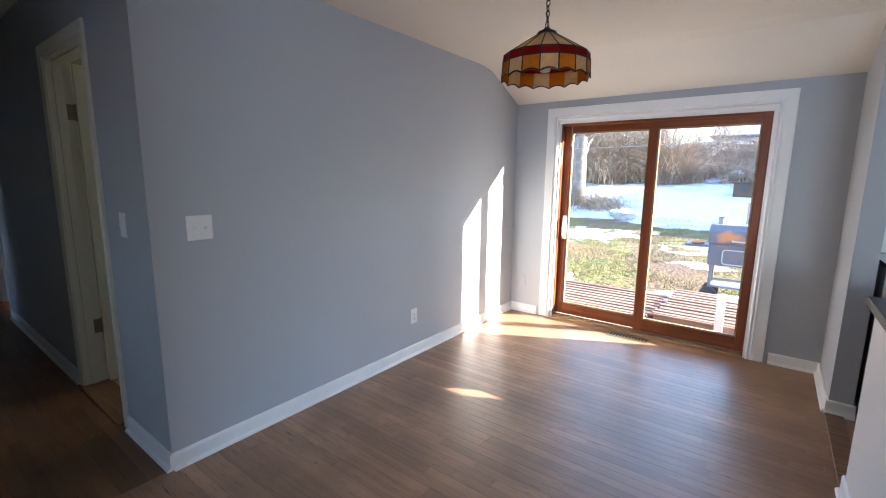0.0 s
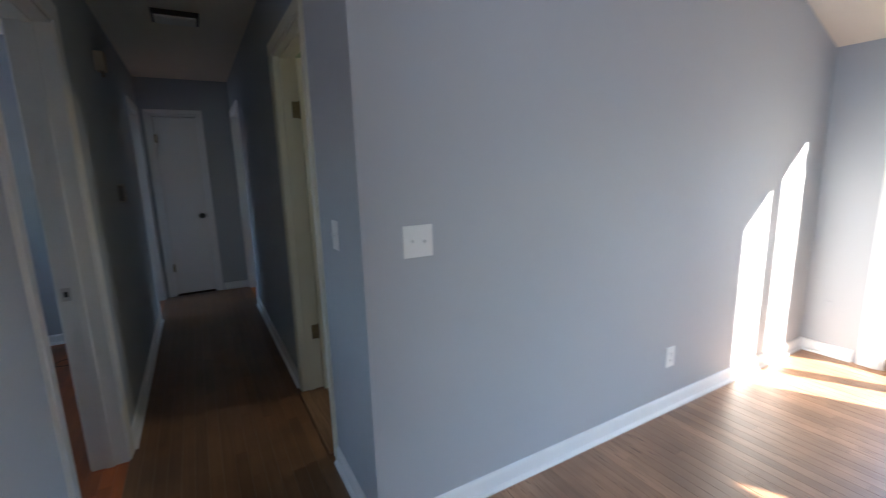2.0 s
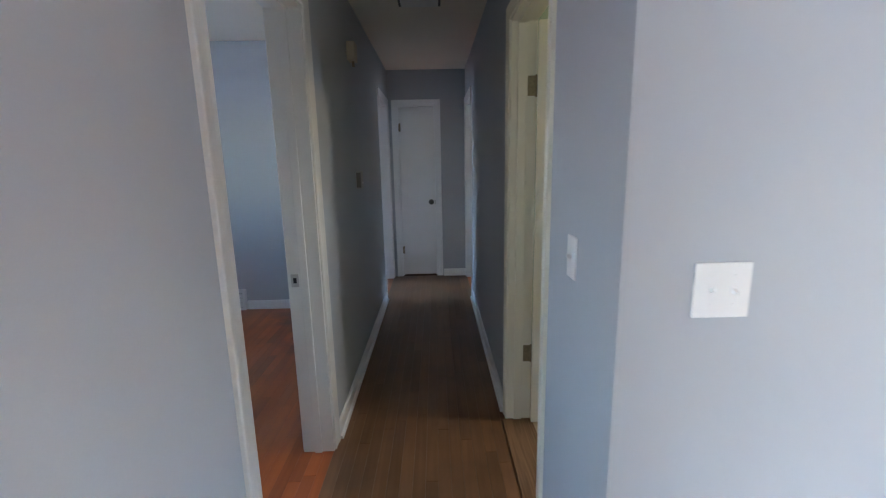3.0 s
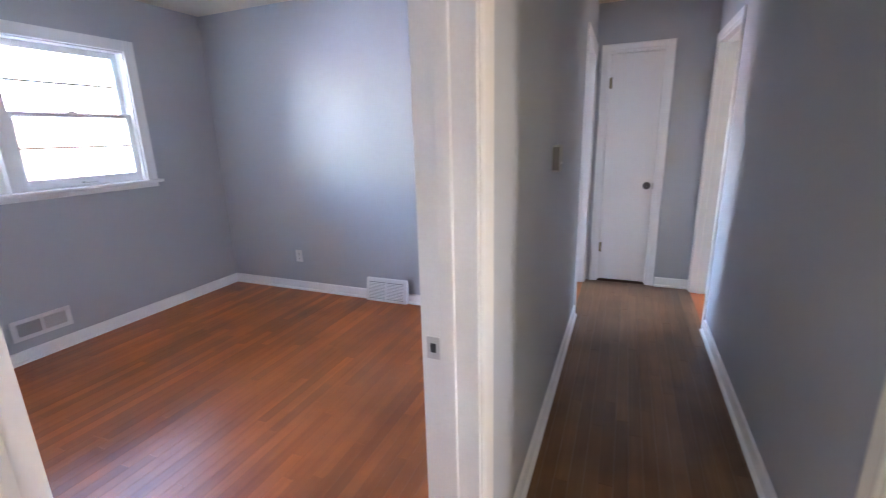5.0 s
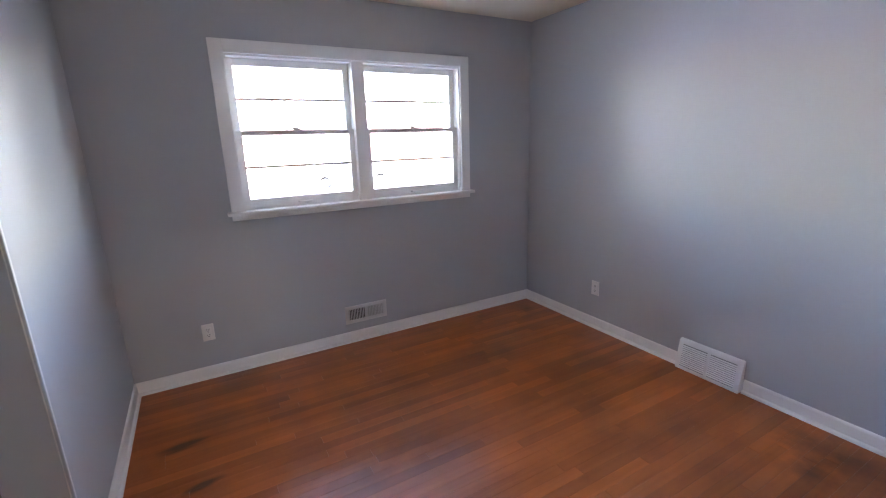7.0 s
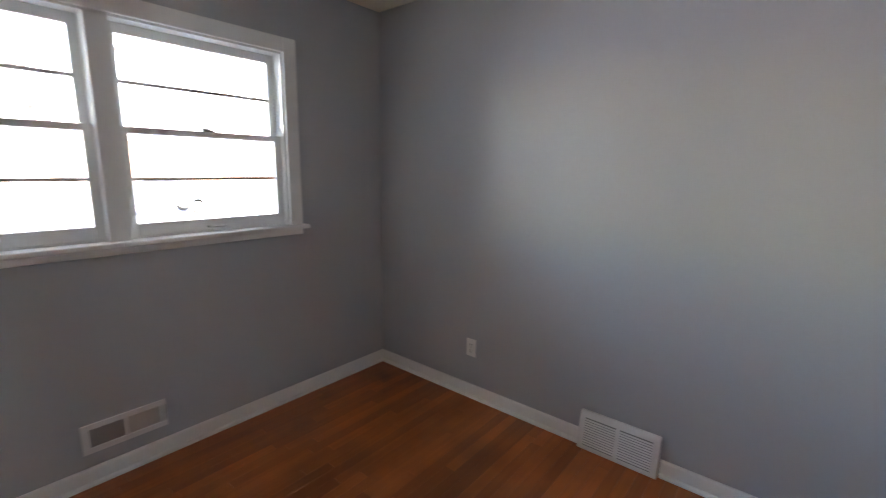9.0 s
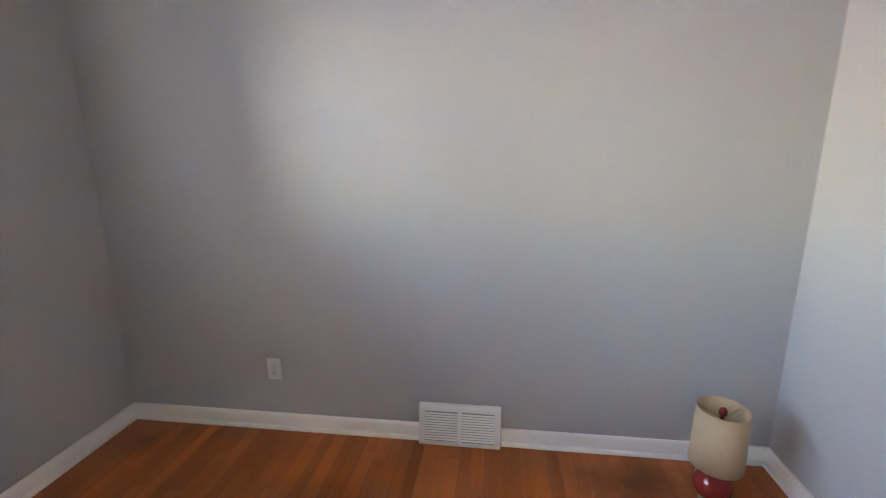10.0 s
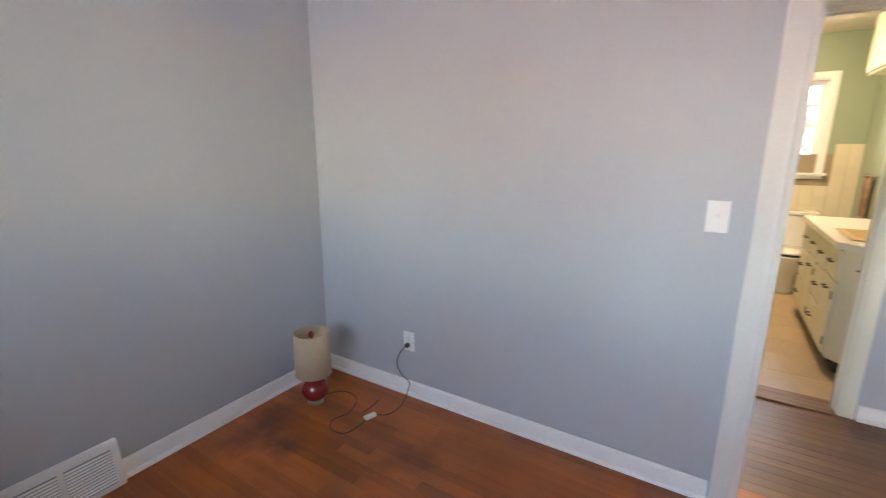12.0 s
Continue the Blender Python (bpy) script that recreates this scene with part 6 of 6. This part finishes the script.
def bare_tree(name, x, y, r0, height, seed, label, limbs=9, lean=(0, 0)):
    r = random.Random(seed)
    base = Vector((x, y, land(x, y) - 0.1))
    t = thing(name, base, label, "tree")
    trunk = [base + Vector((lean[0] * f + 0.05 * noise.noise((f * 3, seed, 0)), lean[1] * f + 0.05 * noise.noise((f * 3, 5, seed)), height * f)) for f in [i / 8 for i in range(9)]]
    part("trunk", tube(bmesh.new(), trunk, lambda f: r0 * (1.35 - 1.2 * f if f < 0.12 else 1.22 - 0.85 * f), 12), bark, t, smooth=True)
    crown = bmesh.new()

    def limb(p, d, length, w, depth):
        pts = [p]
        q = d.normalized()
        for _ in range(5):
            q = (q + Vector((r.uniform(-0.25, 0.25), r.uniform(-0.25, 0.25), r.uniform(-0.12, 0.2)))).normalized()
            pts.append(pts[-1] + q * length / 5)
        tube(crown, pts, lambda f: w * (1 - 0.75 * f), 6 if depth < 2 else 4)
        if depth < 3:
            for _ in range(4):
                k = r.randrange(2, 6)
                a = r.uniform(0, 6.28)
                limb(pts[k], q + Vector((math.cos(a), math.sin(a), r.uniform(-0.2, 0.6))) * 0.9, length * 0.55, w * 0.45, depth + 1)
    for i in range(limbs):
        f = 0.32 + 0.66 * i / limbs
        k = min(int(f * 8), 8)
        a = i * 2.4 + r.uniform(-0.4, 0.4)
        limb(trunk[k], Vector((math.cos(a), math.sin(a), 0.55)), height * 0.42 * (1.2 - 0.6 * f), r0 * 0.4, 0)
    part("crown", crown, bark, t, "bare branching crown")
    return t


bare_tree("yard_tree", 20.0, 5.45, 0.30, 8.5, 2, "bare grey-barked tree at the foot of the snowy bank")
bare_tree("street_tree", -12.5, 3.3, 0.20, 8.0, 4, "bare street tree in front of the house", 8, (-0.4, -1.6))
bare_tree("street_tree", -17.0, -1.5, 0.22, 8.0, 9, "bare street tree in front of the house", 8)

b = bmesh.new()
tube(b, [(16, 9 - 15 * f, 2.45 + 0.35 * f - 0.5 * f * (1 - f)) for f in [i / 12 for i in range(13)]], 0.012, 6)
solid("overhead_wire", b, material("pale_wire", (0.22, 0.21, 0.20), 0.5, 0.05), "thin pale wire strung across the yard", "wire", (16, 9, 2.45))
for y, z in ((9.0, 2.45), (-6.0, 2.8)):
    solid("wire_post", tube(bmesh.new(), [(16, y, land(16, y) - 0.1), (16, y, z + 0.15)], 0.06, 10), bark, "weathered wooden post holding the yard wire", "post", (16, y, land(16, y)), "wire posts")

# rocks, feeder box, weeds
stone = material("grey_stone", (0.22, 0.21, 0.20), 0.85, 0.2, 8, 40, 0.6)


def rock(x, y, r, seed, cap=True):
    b = bmesh.new()
    bmesh.ops.create_icosphere(b, subdivisions=3, radius=r)
    for v in b.verts:
        f = 1 + 0.35 * noise.noise(v.co * (1.4 / r) + Vector((seed, 0, 0)))
        v.co = Vector((v.co.x * f * 1.25 + x, v.co.y * f + y, v.co.z * f * 0.7 + land(x, y) + r * 0.3))
    t = thing("boulder", (x, y, land(x, y)), "grey stone half covered with snow", "rock", "boulders")
    part("stone", b, stone, t)
    if cap:
        b = bmesh.new()
        bmesh.ops.create_icosphere(b, subdivisions=3, radius=r)
        for v in b.verts:
            f = 1 + 0.3 * noise.noise(v.co * (1.7 / r) + Vector((seed + 5, 0, 0)))
            v.co = Vector((v.co.x * f * 1.0 + x - 0.1 * r, v.co.y * f * 0.85 + y, max(v.co.z, -0.05) * f * 0.5 + land(x, y) + r * 0.68))
        part("snow_cap", b, snow_mat, t, "cap of snow")


rock(17.8, 2.65, 0.36, 1)
rock(18.1, 3.15, 0.22, 2)
for i in range(9):
    rock(27.0 + br.uniform(-0.6, 1.2), 2.5 - i * 0.75 + br.uniform(-0.3, 0.3), br.uniform(0.18, 0.36), 10 + i, i % 3 > 0)
fx, fy = 22.6, -0.95
fb = thing("feeder_box", (fx, fy, land(fx, fy)), "weathered wooden box with a flat lid in the snow", "wooden box")
grey_wood = wood("grey_weathered_wood", (0.075, 0.048, 0.034), (0.035, 0.022, 0.016), 0.85, "Z", 0.1, 0.5)
part("body", box(bmesh.new(), fx - 0.3, fx + 0.3, fy - 0.34, fy + 0.34, land(fx, fy) - 0.1, land(fx, fy) + 0.55, 0.01), grey_wood, fb)
part("lid", box(bmesh.new(), fx - 0.4, fx + 0.4, fy - 0.44, fy + 0.44, land(fx, fy) + 0.551, land(fx, fy) + 0.60, 0.01), grey_wood, fb)
part("opening", box(bmesh.new(), fx - 0.31, fx - 0.302, fy - 0.16, fy + 0.1, land(fx, fy) + 0.2, land(fx, fy) + 0.45), slot_dark, fb)
twigs("dry_weeds", [(br.uniform(18.2, 20.5), br.uniform(3.6, 6.8), br.uniform(0.6, 1.0)) for _ in range(26)], 21, 16, 0.9, cane, "tall dry weeds round the tree foot")
# unseen house-shaped block, added only to shade the snowy bank
nb = thing("neighbour_house", (31, -13, 0), "unseen house-shaped block added to shade the snow", "house")
part("wall", box(bmesh.new(), 24, 40, -17, -11, -0.5, 6.6), material("shade_block_tan", (0.20, 0.18, 0.15), 0.8, 0.05), nb)
part("roof", box(bmesh.new(), 23.6, 40.4, -17.4, -10.6, 6.6, 7.0), roof_mat, nb)
# house roof over the bank
dark_glass = material("dark_window_glass", (0.05, 0.06, 0.08), 0.08, 0.05)
rf = thing("hill_house", (52, -9, 6), "distant house with a grey roof above the bank", "house")
b = bmesh.new()
prof = [(47.6, 5.35), (53.0, 6.75), (58.4, 5.35), (58.2, 5.2), (47.8, 5.2)]
e = [[b.verts.new((x, y, z)) for x, z in prof] for y in (-20.0, 3.4)]
b.faces.new(e[0])
b.faces.new(e[1][::-1])
for i in range(len(prof)):
    j = (i + 1) % len(prof)
    b.faces.new((e[0][i], e[0][j], e[1][j], e[1][i]))
part("roof", b, material("grey_shingle", (0.24, 0.25, 0.28), 0.9, 0.1, 2.0, 14, second=(0.6, 0.63, 0.68), amount=0.8), rf, "grey shingle roof with melting snow")
part("wall", box(bmesh.new(), 49, 57, -19, 2.6, 3.6, 5.195), material("pale_siding", (0.60, 0.60, 0.58), 0.8, 0.05), rf)
for y in (-14.0, -9.0, -4.0, 0.0):
    w = part("window", box(bmesh.new(), 48.94, 48.999, y, y + 1.4, 4.35, 5.1), wp, rf, "white framed window")
    part("pane", box(bmesh.new(), 48.91, 48.939, y + 0.1, y + 1.3, 4.43, 5.02), dark_glass, w)
# ---- house across the street ----
brick = material("pale_brick", (0.42, 0.26, 0.21), 0.85, 0.15, 4, 30, 0.3)
hs = thing("house_across", (-30, 6, -0.5), "brick house across the street with white garage door", "house")
part("wall", box(bmesh.new(), -38, -28, -6, 16, -0.6, 2.6), brick, hs)
b = bmesh.new()
prof = [(-27.4, 2.6), (-33, 4.6), (-38.6, 2.6)]
e = [[b.verts.new((x, y, z)) for x, z in prof] for y in (-6.5, 16.5)]
b.faces.new(e[0])
b.faces.new(e[1][::-1])
for i in range(3):
    j = (i + 1) % 3
    b.faces.new((e[0][i], e[0][j], e[1][j], e[1][i]))
part("roof", b, snow_mat, hs, "snow-covered roof")
for y in (-2.6, 0.1):
    w = part("window", box(bmesh.new(), -28.0, -27.92, y, y + 1.7, 0.5, 1.95), wp, hs, "white framed window")
    for i in range(2):
        for j in range(2):
            part("pane", box(bmesh.new(), -27.915, -27.90, y + 0.08 + i * 0.8, y + 0.80 + i * 0.8, 0.58 + j * 0.68, 1.18 + j * 0.68), dark_glass, w)
gd = part("garage_door", box(bmesh.new(), -28.0, -27.9, 3.0, 7.6, -0.4, 1.9), wp, hs, "white garage door with a row of small panes")
for i in range(7):
    part("pane", box(bmesh.new(), -27.9, -27.885, 3.2 + i * 0.62, 3.62 + i * 0.62, 1.35, 1.6), dark_glass, gd)
cr = thing("parked_car", (-22, 7.5, -0.5), "silver car parked in the snowy driveway", "car")
car_paint = material("silver_car_paint", (0.45, 0.46, 0.48), 0.25, 0.03, metal=0.5)
b = bmesh.new()
prof = [(-2.1, 0.35), (-2.1, 0.8), (-1.2, 0.95), (-0.6, 1.42), (0.9, 1.42), (1.6, 0.98), (2.15, 0.85), (2.2, 0.35)]
e = [[b.verts.new((-22 + s * 0.85, 7.2 + y, z - 0.5)) for y, z in prof] for s in (-1, 1)]
b.faces.new(e[0])
b.faces.new(e[1][::-1])
for i in range(len(prof)):
    j = (i + 1) % len(prof)
    b.faces.new((e[0][i], e[0][j], e[1][j], e[1][i]))
bmesh.ops.bevel(b, geom=list(b.edges), offset=0.08, segments=3, affect="EDGES")
part("body", b, car_paint, cr, smooth=True)
part("side_window", box(bmesh.new(), -21.17, -21.13, 6.75, 8.05, 0.5, 0.86, 0.01), dark_glass, cr)
for y in (5.85, 8.55):
    for x in (-22.75, -21.25):
        b = lathe(bmesh.new(), [(0.001, -0.1), (0.28, -0.1), (0.32, -0.06), (0.32, 0.06), (0.28, 0.1), (0.001, 0.1)], 20)
        b.transform(Matrix.Translation((x, y, -0.2)) @ Matrix.Rotation(radians(90), 4, "Y"))
        wl = part("wheel", b, slot_dark, cr)
        b = lathe(bmesh.new(), [(0.001, 0.105), (0.18, 0.105), (0.19, 0.09)], 16)
        b.transform(Matrix.Translation((x, y, -0.2)) @ Matrix.Rotation(radians(90), 4, "Y"))
        part("rim", b, steel, wl)

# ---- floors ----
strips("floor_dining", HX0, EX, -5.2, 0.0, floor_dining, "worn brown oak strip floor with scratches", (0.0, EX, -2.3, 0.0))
strips("floor_living", BX0, HX0, -5.2, -1.0, floor_dining, "worn brown oak strip floor", (9, 9, 9, 9))
strips("floor_hall", HX0, 0.0, 0.0, END, floor_hall, "dark worn oak strip floor of the hall")
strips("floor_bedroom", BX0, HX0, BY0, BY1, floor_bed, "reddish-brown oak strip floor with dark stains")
strips("floor_north_west", BX0, HX0, BY1 + 0.11, 6.0, floor_bed, "reddish-brown oak strip floor", (9, 9, 9, 9))
strips("floor_north_east", 0.0, EX, 2.35, 6.0, floor_bed, "reddish-brown oak strip floor", (9, 9, 9, 9))
solid("floor_closet", box(bmesh.new(), BX0, BX1, -0.65, BY0 - 0.002, -0.02, 0.0), floor_hall, "dark closet floor", "floor", kind="structure")
